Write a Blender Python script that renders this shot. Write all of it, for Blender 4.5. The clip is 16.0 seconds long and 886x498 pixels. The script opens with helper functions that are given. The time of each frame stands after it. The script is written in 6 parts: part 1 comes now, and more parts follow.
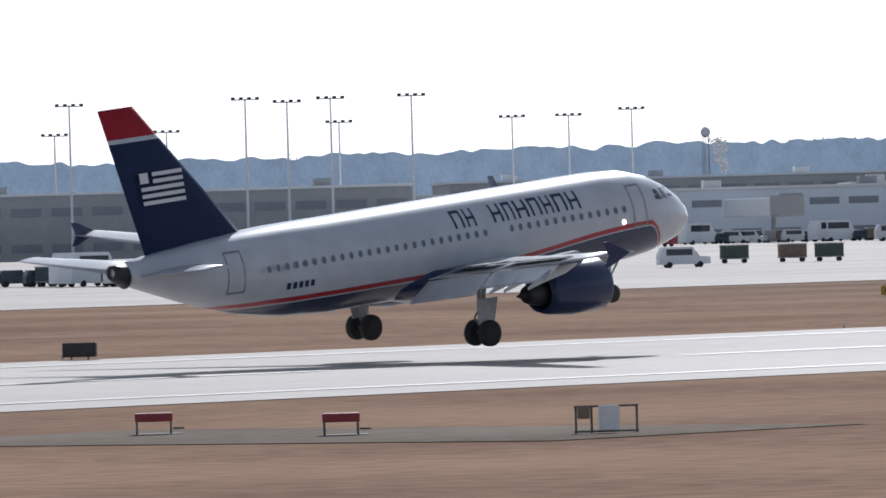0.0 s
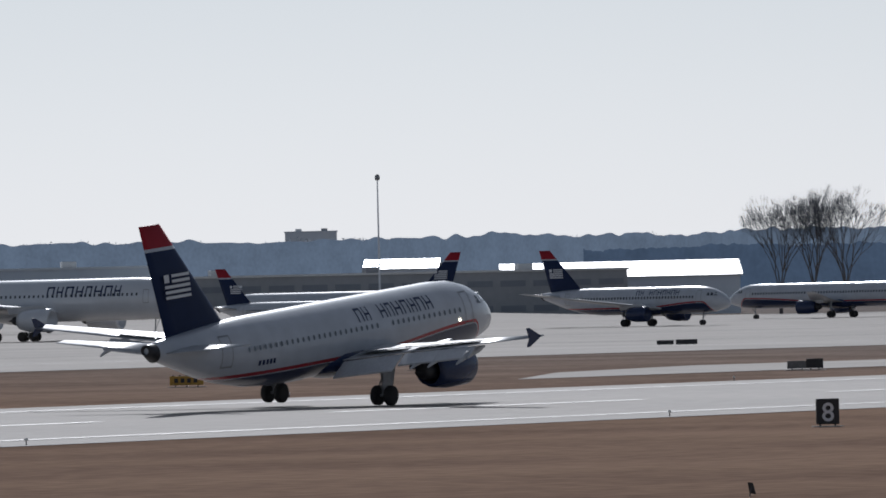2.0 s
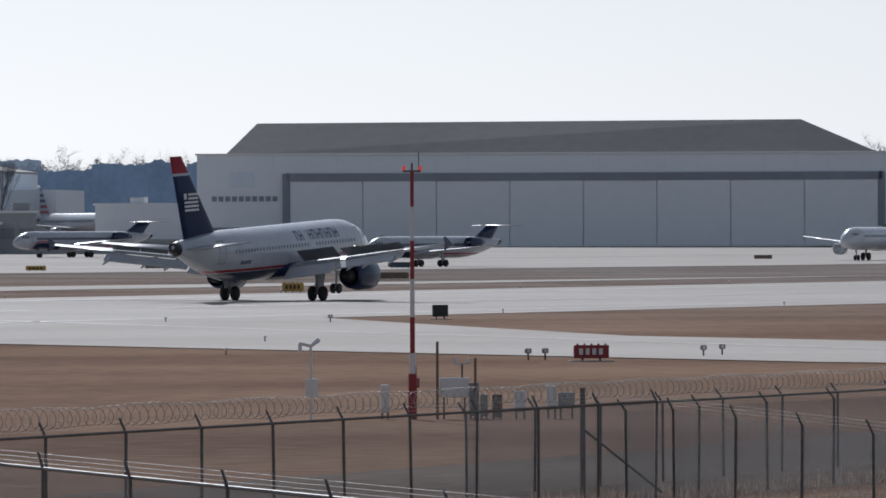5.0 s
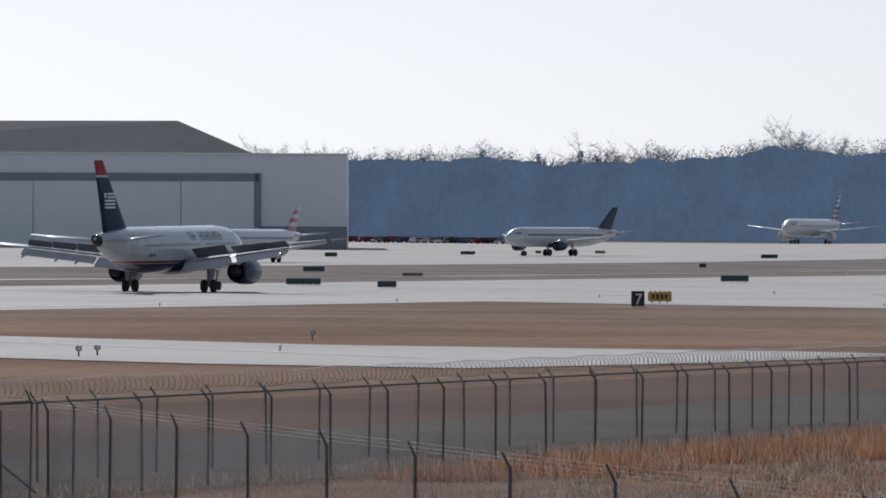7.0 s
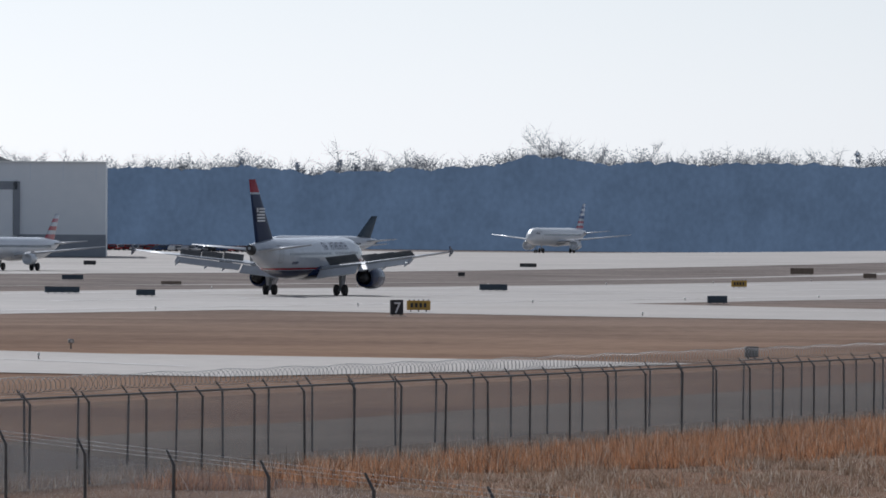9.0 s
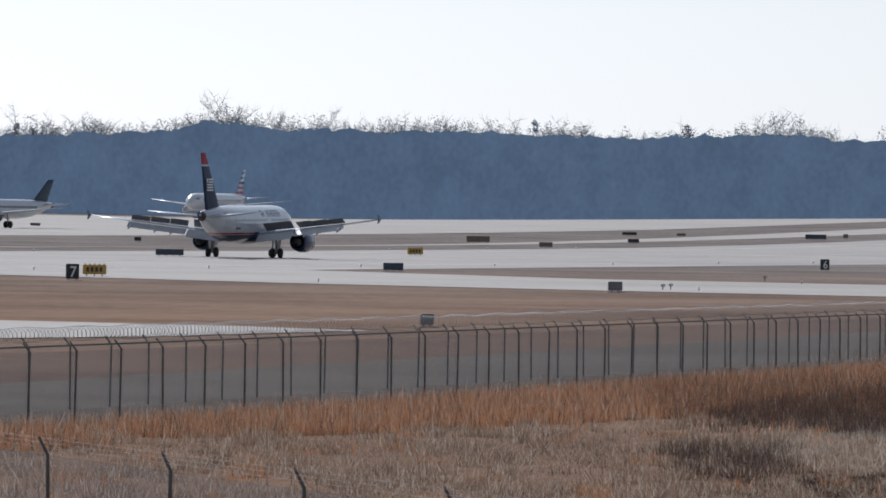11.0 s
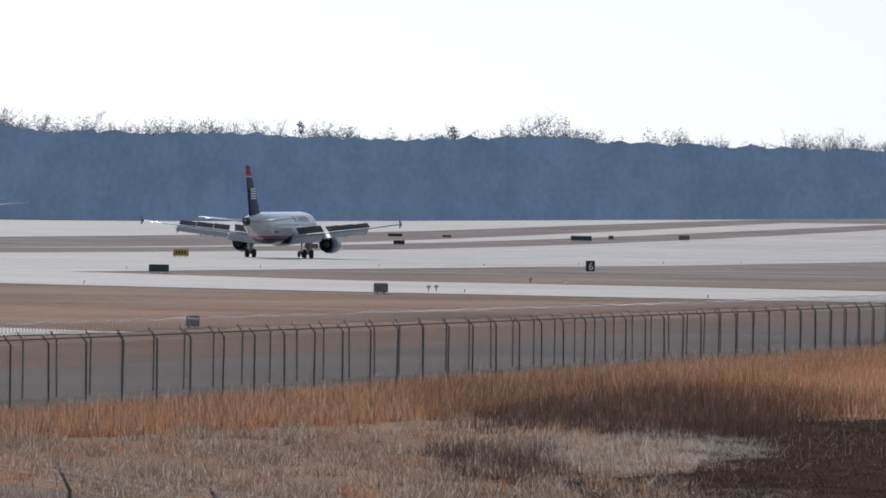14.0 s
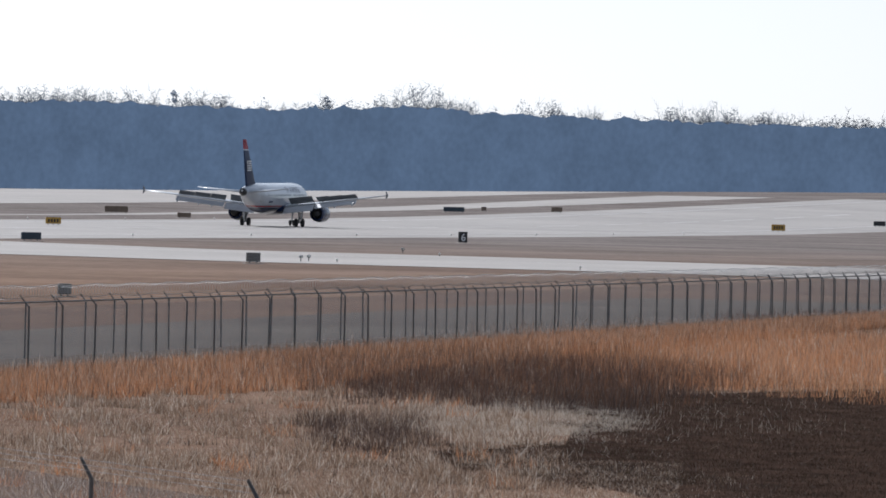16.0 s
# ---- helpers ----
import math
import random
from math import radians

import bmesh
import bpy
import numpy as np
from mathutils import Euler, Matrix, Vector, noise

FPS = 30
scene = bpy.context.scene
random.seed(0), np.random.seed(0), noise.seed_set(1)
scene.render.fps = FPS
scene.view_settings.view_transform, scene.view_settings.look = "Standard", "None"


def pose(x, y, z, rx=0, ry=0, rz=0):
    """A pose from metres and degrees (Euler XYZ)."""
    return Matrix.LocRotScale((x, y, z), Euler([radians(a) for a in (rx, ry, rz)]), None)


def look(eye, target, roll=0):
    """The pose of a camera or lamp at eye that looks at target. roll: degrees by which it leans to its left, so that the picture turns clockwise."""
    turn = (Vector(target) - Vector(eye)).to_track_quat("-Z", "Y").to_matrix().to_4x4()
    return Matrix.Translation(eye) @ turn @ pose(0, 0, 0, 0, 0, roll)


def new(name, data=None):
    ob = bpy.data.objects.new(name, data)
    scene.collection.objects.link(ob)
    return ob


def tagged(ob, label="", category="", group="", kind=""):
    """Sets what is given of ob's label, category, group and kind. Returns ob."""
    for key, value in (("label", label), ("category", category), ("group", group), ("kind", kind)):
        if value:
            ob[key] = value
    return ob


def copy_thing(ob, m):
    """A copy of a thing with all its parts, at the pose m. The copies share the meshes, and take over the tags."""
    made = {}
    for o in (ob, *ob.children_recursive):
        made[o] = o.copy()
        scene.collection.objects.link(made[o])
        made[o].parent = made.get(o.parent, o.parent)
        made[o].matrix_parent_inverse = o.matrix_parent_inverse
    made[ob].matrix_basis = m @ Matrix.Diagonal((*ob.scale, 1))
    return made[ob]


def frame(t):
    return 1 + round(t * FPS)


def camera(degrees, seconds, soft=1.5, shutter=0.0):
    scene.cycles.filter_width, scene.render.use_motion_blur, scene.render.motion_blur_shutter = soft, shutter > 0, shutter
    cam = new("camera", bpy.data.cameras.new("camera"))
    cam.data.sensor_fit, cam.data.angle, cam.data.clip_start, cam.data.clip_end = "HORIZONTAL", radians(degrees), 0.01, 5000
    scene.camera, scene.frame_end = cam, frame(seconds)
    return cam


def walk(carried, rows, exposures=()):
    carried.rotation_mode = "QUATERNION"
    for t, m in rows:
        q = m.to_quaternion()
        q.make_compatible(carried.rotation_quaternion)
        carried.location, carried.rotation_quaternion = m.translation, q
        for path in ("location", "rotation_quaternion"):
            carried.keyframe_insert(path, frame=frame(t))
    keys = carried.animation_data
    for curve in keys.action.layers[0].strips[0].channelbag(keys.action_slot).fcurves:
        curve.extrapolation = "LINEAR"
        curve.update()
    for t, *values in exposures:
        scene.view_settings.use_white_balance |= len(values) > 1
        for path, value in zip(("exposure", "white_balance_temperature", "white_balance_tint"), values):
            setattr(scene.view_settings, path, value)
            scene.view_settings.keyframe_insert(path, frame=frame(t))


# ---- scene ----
EYE = (0.0, 0.0, 5.572)
PATH = (
    (0.0, 47.357, -0.034, -1.63),
    (0.3, 49.727, 0.005, -2.21),
    (0.5, 50.959, 0.055, -2.00),
    (0.8, 52.827, 0.125, -1.84),
    (1.0, 54.058, 0.188, -1.79),
    (1.2, 55.065, 0.248, -1.81),
    (1.5, 56.452, 0.333, -1.72),
    (2.0, 58.869, 0.438, -1.34),
    (2.5, 60.998, 0.310, -1.29),
    (3.0, 61.439, 0.213, -1.12),
    (3.5, 63.815, 0.071, -0.75),
    (4.0, 65.928, 0.025, -0.54),
    (4.5, 67.388, -0.054, -0.66),
    (4.7, 67.735, -0.075, -0.48),
    (6.8, 72.282, -0.086, 0.24),
    (7.0, 72.471, -0.085, 0.24),
    (7.5, 72.992, -0.058, 0.22),
    (8.0, 73.459, -0.045, 0.25),
    (8.5, 73.953, -0.015, 0.30),
    (9.0, 74.074, -0.020, 0.34),
    (9.5, 74.822, -0.084, 0.57),
    (9.7, 75.028, -0.124, 0.71),
    (11.8, 76.600, -0.216, 0.82),
    (12.0, 76.638, -0.212, 0.82),
    (12.5, 77.036, -0.188, 0.83),
    (13.0, 77.109, -0.172, 0.88),
    (13.5, 77.501, -0.179, 0.91),
    (14.0, 77.787, -0.188, 0.90),
    (14.5, 77.898, -0.224, 0.96),
    (15.0, 77.973, -0.292, 1.05),
    (15.5, 78.506, -0.371, 1.14),
    (16.0, 78.638, -0.368, 1.34),
)


def aim(azimuth, pitch, roll):
    a, b = radians(azimuth), radians(pitch)
    way = Vector((math.sin(a) * math.cos(b), math.cos(a) * math.cos(b), math.sin(b)))
    return look(EYE, Vector(EYE) + way * 100, roll)


cam = camera(5.888, 16.0, soft=1.7)
walk(cam, [(t, aim(a, p, r)) for t, a, p, r in PATH],
     exposures=[(t, e, 5650, 10) for t, e in ((0.0, 0.3), (0.8, 0.08), (1.5, -0.38), (2.0, -0.62), (2.5, -0.8), (3.5, -0.74), (4.5, -0.4), (7.0, -0.14), (9.5, -0.08), (12.0, 0.12), (16.0, 0.24))])

# ---- light ----
SUN_AZ, SUN_EL = 57.0, 31.0
world = bpy.data.worlds.new("sky")
scene.world = world
world.use_nodes = True
wn = world.node_tree.nodes
sky = wn.new("ShaderNodeTexSky")
sky.sky_type, sky.sun_disc = "NISHITA", False
sky.sun_elevation, sky.sun_rotation = radians(SUN_EL), radians(SUN_AZ)
sky.air_density, sky.dust_density, sky.ozone_density = 1.0, 0.6, 2.5
wn["Background"].inputs[1].default_value = 0.069
hazy = wn.new("ShaderNodeHueSaturation")
hazy.inputs["Saturation"].default_value = 0.3
world.node_tree.links.new(sky.outputs[0], hazy.inputs["Color"])
world.node_tree.links.new(hazy.outputs[0], wn["Background"].inputs[0])
sun = new("sun", bpy.data.lights.new("sun", "SUN"))
sun.data.energy, sun.data.angle, sun.data.color = 3.5, radians(0.6), (1.0, 0.93, 0.84)
sa, se = radians(SUN_AZ), radians(SUN_EL)
sun.matrix_world = look((0, 0, 60), (-60 * math.sin(sa), -60 * math.cos(sa), 60 - 60 * math.tan(se)))


# ---- materials ----
def mat(name, c1, c2=None, scale=1.0, rough=0.6, metal=0.0, bump=0.0, fine=8.0, world_space=False, random_shift=0.0, spec=0.5, contrast=(0.35, 0.65)):
    """Two-scale mottled surface from c1 to c2."""
    m = bpy.data.materials.new(name)
    m.use_nodes = True
    n, l = m.node_tree.nodes, m.node_tree.links
    b = n["Principled BSDF"]
    b.inputs["Roughness"].default_value, b.inputs["Metallic"].default_value = rough, metal
    b.inputs["Specular IOR Level"].default_value = spec
    c2 = c2 or tuple(v * 0.8 for v in c1)
    if world_space:
        src = n.new("ShaderNodeNewGeometry").outputs["Position"]
    else:
        src = n.new("ShaderNodeTexCoord").outputs["Object"]
    big, small = n.new("ShaderNodeTexNoise"), n.new("ShaderNodeTexNoise")
    for node, s in ((big, scale), (small, scale * fine)):
        node.inputs["Scale"].default_value, node.inputs["Detail"].default_value = s, 5.0
        l.new(src, node.inputs["Vector"])
    add = n.new("ShaderNodeMath")
    add.operation = "MULTIPLY_ADD"
    add.inputs[1].default_value, add.inputs[2].default_value = 0.45, 0.0
    l.new(small.outputs["Fac"], add.inputs[0])
    mix = n.new("ShaderNodeMath")
    mix.operation = "MULTIPLY_ADD"
    mix.inputs[1].default_value = 0.55
    l.new(big.outputs["Fac"], mix.inputs[0])
    l.new(add.outputs[0], mix.inputs[2])
    ramp = n.new("ShaderNodeValToRGB")
    ramp.color_ramp.elements[0].position, ramp.color_ramp.elements[1].position = contrast
    ramp.color_ramp.elements[0].color, ramp.color_ramp.elements[1].color = (*c1, 1), (*c2, 1)
    l.new(mix.outputs[0], ramp.inputs[0])
    out = ramp.outputs[0]
    if random_shift:
        info, hsv, mr = n.new("ShaderNodeObjectInfo"), n.new("ShaderNodeHueSaturation"), n.new("ShaderNodeMapRange")
        mr.inputs["To Min"].default_value, mr.inputs["To Max"].default_value = 1 - random_shift, 1 + random_shift
        l.new(info.outputs["Random"], mr.inputs["Value"])
        l.new(mr.outputs[0], hsv.inputs["Value"])
        l.new(out, hsv.inputs["Color"])
        out = hsv.outputs[0]
    l.new(out, b.inputs["Base Color"])
    if bump:
        bn = n.new("ShaderNodeBump")
        bn.inputs["Strength"].default_value = bump
        l.new(small.outputs["Fac"], bn.inputs["Height"])
        l.new(bn.outputs[0], b.inputs["Normal"])
    return m


def island_mat(name, colours, rough=0.8, spread=0.25, translucent=0.0):
    """Colour picked blade by blade or leaf by leaf."""
    m = bpy.data.materials.new(name)
    m.use_nodes = True
    n, l = m.node_tree.nodes, m.node_tree.links
    b = n["Principled BSDF"]
    b.inputs["Roughness"].default_value = rough
    b.inputs["Specular IOR Level"].default_value = 0.06
    geo, ramp = n.new("ShaderNodeNewGeometry"), n.new("ShaderNodeValToRGB")
    e = ramp.color_ramp.elements
    e[0].color, e[1].color = (*colours[0], 1), (*colours[-1], 1)
    for i, c in enumerate(colours[1:-1], 1):
        e.new(i / (len(colours) - 1)).color = (*c, 1)
    l.new(geo.outputs["Random Per Island"], ramp.inputs[0])
    l.new(ramp.outputs[0], b.inputs["Base Color"])
    if translucent:
        tr, mx = n.new("ShaderNodeBsdfTranslucent"), n.new("ShaderNodeMixShader")
        l.new(ramp.outputs[0], tr.inputs["Color"])
        mx.inputs[0].default_value = translucent
        l.new(b.outputs[0], mx.inputs[1])
        l.new(tr.outputs[0], mx.inputs[2])
        l.new(mx.outputs[0], n["Material Output"].inputs["Surface"])
    return m


def paint_bands(name, bands, axis="Z", rough=0.25, curve=None, coat=0.4):
    """Hard-edged paint bands along a local axis: (start, colour) in rising order. curve: (x0, x1, rise) bends the bands up."""
    m = bpy.data.materials.new(name)
    m.use_nodes = True
    n, l = m.node_tree.nodes, m.node_tree.links
    b = n["Principled BSDF"]
    b.inputs["Roughness"].default_value = rough
    b.inputs["Coat Weight"].default_value, b.inputs["Coat Roughness"].default_value = coat, 0.12
    b.inputs["Specular IOR Level"].default_value = 0.5 if coat else 0.2
    tc, sep = n.new("ShaderNodeTexCoord"), n.new("ShaderNodeSeparateXYZ")
    l.new(tc.outputs["Object"], sep.inputs[0])
    val = sep.outputs[axis]
    for x0, x1, rise in curve or ():
        mr, sub = n.new("ShaderNodeMapRange"), n.new("ShaderNodeMath")
        mr.interpolation_type = "SMOOTHSTEP"
        mr.inputs["From Min"].default_value, mr.inputs["From Max"].default_value = x0, x1
        mr.inputs["To Min"].default_value, mr.inputs["To Max"].default_value = 0, rise
        sub.operation = "SUBTRACT"
        l.new(sep.outputs["X"], mr.inputs["Value"])
        l.new(val, sub.inputs[0])
        l.new(mr.outputs[0], sub.inputs[1])
        val = sub.outputs[0]
    lo, hi = bands[0][0], bands[-1][0] + 1.0
    mr = n.new("ShaderNodeMapRange")
    mr.inputs["From Min"].default_value, mr.inputs["From Max"].default_value = lo, hi
    l.new(val, mr.inputs["Value"])
    ramp = n.new("ShaderNodeValToRGB")
    ramp.color_ramp.interpolation = "CONSTANT"
    e = ramp.color_ramp.elements
    e[0].color = (*bands[0][1], 1)
    e[1].position, e[1].color = (bands[1][0] - lo) / (hi - lo), (*bands[1][1], 1)
    for z, c in bands[2:]:
        e.new((z - lo) / (hi - lo)).color = (*c, 1)
    l.new(mr.outputs[0], ramp.inputs[0])
    noise_tex, mul = n.new("ShaderNodeTexNoise"), n.new("ShaderNodeMixRGB")
    noise_tex.inputs["Scale"].default_value, noise_tex.inputs["Detail"].default_value = 0.9, 6
    l.new(tc.outputs["Object"], noise_tex.inputs["Vector"])
    mul.blend_type = "MULTIPLY"
    mul.inputs[0].default_value = 0.3
    l.new(ramp.outputs[0], mul.inputs[1])
    l.new(noise_tex.outputs["Fac"], mul.inputs[2])
    l.new(mul.outputs[0], b.inputs["Base Color"])
    return m


WHITE, NAVY, RED = (0.63, 0.66, 0.71), (0.014, 0.028, 0.085), (0.42, 0.02, 0.035)
SILVER = (0.55, 0.57, 0.6)
M_GRASS = mat("dormant_grass", (0.165, 0.092, 0.056), (0.315, 0.196, 0.126), 0.035, 1.0, fine=22, world_space=True, bump=0.4, spec=0.03, contrast=(0.38, 0.62))
# The grass turns greyer and slightly darker along x, from 420 to 1000.
_gn, _gl = M_GRASS.node_tree.nodes, M_GRASS.node_tree.links
_gb = _gn["Principled BSDF"]
_old = _gb.inputs["Base Color"].links[0].from_socket
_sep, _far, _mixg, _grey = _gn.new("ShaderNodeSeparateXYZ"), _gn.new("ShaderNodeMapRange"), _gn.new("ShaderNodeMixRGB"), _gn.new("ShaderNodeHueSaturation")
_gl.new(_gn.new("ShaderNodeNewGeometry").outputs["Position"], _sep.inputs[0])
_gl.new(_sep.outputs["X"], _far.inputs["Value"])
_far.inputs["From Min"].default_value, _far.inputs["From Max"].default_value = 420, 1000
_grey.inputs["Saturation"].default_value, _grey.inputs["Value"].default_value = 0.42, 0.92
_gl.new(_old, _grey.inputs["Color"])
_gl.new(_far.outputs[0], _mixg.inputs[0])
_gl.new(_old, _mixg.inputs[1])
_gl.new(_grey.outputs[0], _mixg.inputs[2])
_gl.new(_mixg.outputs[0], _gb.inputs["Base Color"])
M_VERGE = mat("mown_grass", (0.175, 0.148, 0.125), (0.29, 0.25, 0.212), 0.06, 1.0, fine=16, world_space=True, bump=0.3, spec=0.0)
M_CONC = mat("concrete_paving", (0.38, 0.342, 0.31), (0.5, 0.455, 0.415), 0.03, 0.8, fine=25, world_space=True, bump=0.15, spec=0.12)
M_RUNWAY = mat("runway_surface", (0.335, 0.302, 0.276), (0.455, 0.414, 0.378), 0.02, 0.75, fine=30, world_space=True, bump=0.15, spec=0.14)
M_PAINT = mat("marking_paint", (0.42, 0.39, 0.36), (0.62, 0.59, 0.56), 0.6, 0.5, world_space=True)
M_JOINT = mat("dark_joint", (0.12, 0.115, 0.11), (0.17, 0.16, 0.15), 0.3, 0.8, world_space=True)
M_RUBBER = mat("tyre_rubber", (0.018, 0.018, 0.02), (0.035, 0.034, 0.034), 2.0, 0.75)
M_STEEL = mat("grey_steel", (0.22, 0.225, 0.23), (0.34, 0.345, 0.35), 1.2, 0.4, 0.6)
M_GALV = mat("galvanised_post", (0.09, 0.09, 0.09), (0.16, 0.16, 0.155), 2.0, 0.55, 0.4)
M_WIRE = mat("bright_wire", (0.3, 0.3, 0.3), (0.42, 0.42, 0.42), 3.0, 0.45, 0.6)
M_DARK = mat("black_enamel", (0.012, 0.013, 0.016), (0.03, 0.03, 0.034), 1.5, 0.45)
M_SIGN = {"dark": M_DARK, "blue": mat("sign_back_blue", (0.03, 0.05, 0.075), (0.05, 0.075, 0.1), 1.5, 0.5),
          "yellow": mat("sign_yellow", (0.42, 0.24, 0.03), (0.55, 0.33, 0.05), 1.5, 0.5),
          "brown": mat("sign_weathered", (0.16, 0.115, 0.085), (0.24, 0.18, 0.13), 1.5, 0.6),
          "red": mat("sign_red", (0.22, 0.02, 0.03), (0.33, 0.035, 0.045), 1.5, 0.5),
          "grey": mat("sign_grey", (0.10, 0.10, 0.095), (0.17, 0.165, 0.155), 1.5, 0.6)}
M_SIGNTXT = mat("sign_white", (0.7, 0.7, 0.68), (0.8, 0.8, 0.78), 2.0, 0.5)
M_CABIN = mat("cabin_window_glass", (0.12, 0.14, 0.17), (0.17, 0.19, 0.22), 2.0, 0.15)
M_SOIL = mat("dark_bare_soil", (0.024, 0.016, 0.013), (0.105, 0.066, 0.049), 0.9, 0.95, fine=9, world_space=True, bump=0.5, spec=0.0)
M_GLASS = mat("dark_glass", (0.045, 0.055, 0.07), (0.07, 0.08, 0.1), 2.0, 0.08)
M_WHITE = mat("white_paint", (0.66, 0.67, 0.69), (0.76, 0.77, 0.78), 0.6, 0.3)
M_SILVER = mat("bare_aluminium", SILVER, (0.66, 0.68, 0.7), 0.8, 0.25, 0.7)
M_WING = mat("wing_grey_paint", (0.42, 0.43, 0.45), (0.54, 0.55, 0.57), 0.7, 0.3)
M_NAVY = mat("navy_paint", NAVY, (0.022, 0.036, 0.095), 0.8, 0.22)
M_REDP = mat("red_paint", RED, (0.5, 0.03, 0.045), 0.8, 0.3)
M_FLAGW = mat("flag_white", (0.66, 0.67, 0.69), (0.74, 0.75, 0.77), 1.0, 0.35)
M_STRUT = mat("gear_grey", (0.30, 0.31, 0.32), (0.42, 0.43, 0.44), 2.0, 0.4, 0.3)
M_METALROOF = mat("pale_metal_roof", (0.62, 0.62, 0.62), (0.72, 0.72, 0.71), 0.05, 0.35, 0.3, fine=10)
M_CLAD = mat("pale_cladding", (0.78, 0.82, 0.86), (0.84, 0.87, 0.9), 0.03, 0.6, fine=14)
M_CLAD2 = mat("grey_cladding", (0.7, 0.76, 0.84), (0.76, 0.82, 0.88), 0.03, 0.6, fine=14)
M_TRIM = mat("dark_trim", (0.24, 0.26, 0.3), (0.3, 0.325, 0.36), 0.05, 0.6)
M_ROOFTAN = mat("tan_roof_sheet", (0.3, 0.29, 0.27), (0.37, 0.355, 0.33), 0.03, 0.8, fine=12)
M_BRICKG = mat("terminal_grey", (0.36, 0.375, 0.39), (0.45, 0.46, 0.475), 0.05, 0.7, fine=12)
M_BROWNB = mat("terminal_brown", (0.34, 0.345, 0.36), (0.41, 0.41, 0.42), 0.05, 0.7, fine=12)
M_BARK = mat("bare_bark", (0.12, 0.115, 0.12), (0.18, 0.17, 0.17), 1.0, 0.9)
# Bluish haze is painted into the base colours of these three tree materials.
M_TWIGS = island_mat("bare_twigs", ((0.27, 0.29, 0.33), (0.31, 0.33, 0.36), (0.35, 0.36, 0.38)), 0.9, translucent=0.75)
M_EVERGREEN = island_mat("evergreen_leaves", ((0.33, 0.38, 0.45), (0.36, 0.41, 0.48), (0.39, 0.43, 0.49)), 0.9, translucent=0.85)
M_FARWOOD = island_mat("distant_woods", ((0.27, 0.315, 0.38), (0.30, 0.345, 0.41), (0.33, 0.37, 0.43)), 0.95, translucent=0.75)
M_ORANGE = island_mat("broomsedge_blades", ((0.44, 0.2, 0.095), (0.58, 0.28, 0.14), (0.72, 0.43, 0.25), (0.26, 0.12, 0.065), (0.62, 0.33, 0.18)), 0.8, translucent=0.35)
M_TAN = island_mat("dry_grass_blades", ((0.24, 0.16, 0.11), (0.46, 0.33, 0.23), (0.9, 0.8, 0.68), (0.28, 0.19, 0.13), (0.55, 0.41, 0.3), (0.13, 0.085, 0.06), (0.36, 0.25, 0.17)), 0.6, translucent=0.25)
M_SCRUB = island_mat("dark_scrub_stems", ((0.07, 0.05, 0.044), (0.12, 0.084, 0.07), (0.17, 0.115, 0.09), (0.09, 0.064, 0.056), (0.34, 0.28, 0.24)), 0.85, translucent=0.1)
M_RUST = island_mat("rusty_stems", ((0.17, 0.09, 0.055), (0.26, 0.14, 0.085), (0.13, 0.08, 0.055)), 0.85, translucent=0.25)
M_WEED = island_mat("dark_weeds", ((0.03, 0.018, 0.014), (0.075, 0.042, 0.029), (0.048, 0.044, 0.024), (0.12, 0.066, 0.045), (0.038, 0.024, 0.019), (0.085, 0.08, 0.045), (0.16, 0.10, 0.07), (0.055, 0.035, 0.028), (0.36, 0.29, 0.24)), 0.75, translucent=0.05)
M_PALE = island_mat("bleached_stems", ((0.5, 0.42, 0.33), (0.7, 0.62, 0.52), (0.34, 0.25, 0.18), (0.78, 0.72, 0.64)), 0.8, translucent=0.3)


# ---- small building tools ----
def part(name, bm, material, parent=None, label="", smooth=False):
    """One mesh object from a bmesh, under a thing or part when given."""
    me = bpy.data.meshes.new(name)
    bm.normal_update()
    bm.to_mesh(me)
    bm.free()
    if smooth:
        for p in me.polygons:
            p.use_smooth = True
    for m in material if isinstance(material, (list, tuple)) else (material,):
        me.materials.append(m)
    ob = new(name, me)
    ob.parent = parent
    if label:
        tagged(ob, label)
    return ob


def share(ob, m, parent=None):
    """Another object on the same mesh."""
    o = new(ob.name.split(".")[0], ob.data)
    o.parent = parent
    o.matrix_basis = m
    return o


def empty(name, m=None):
    ob = new(name)
    ob.empty_display_size = 0.1
    if m is not None:
        ob.matrix_basis = m
    return ob


def box(bm, x0, x1, y0, y1, z0, z1, bevel=0.0, m=None):
    r = bmesh.ops.create_cube(bm, size=1)
    vs = r["verts"]
    for v in vs:
        v.co = Vector((x0 + (v.co.x + .5) * (x1 - x0), y0 + (v.co.y + .5) * (y1 - y0), z0 + (v.co.z + .5) * (z1 - z0)))
    if bevel:
        es = list({e for v in vs for e in v.link_edges})
        vs = bmesh.ops.bevel(bm, geom=es, offset=bevel, segments=1, affect="EDGES")["verts"] + [v for v in vs if v.is_valid]
    if m is not None:
        for v in {v for v in vs if v.is_valid}:
            v.co = m @ v.co
    return bm


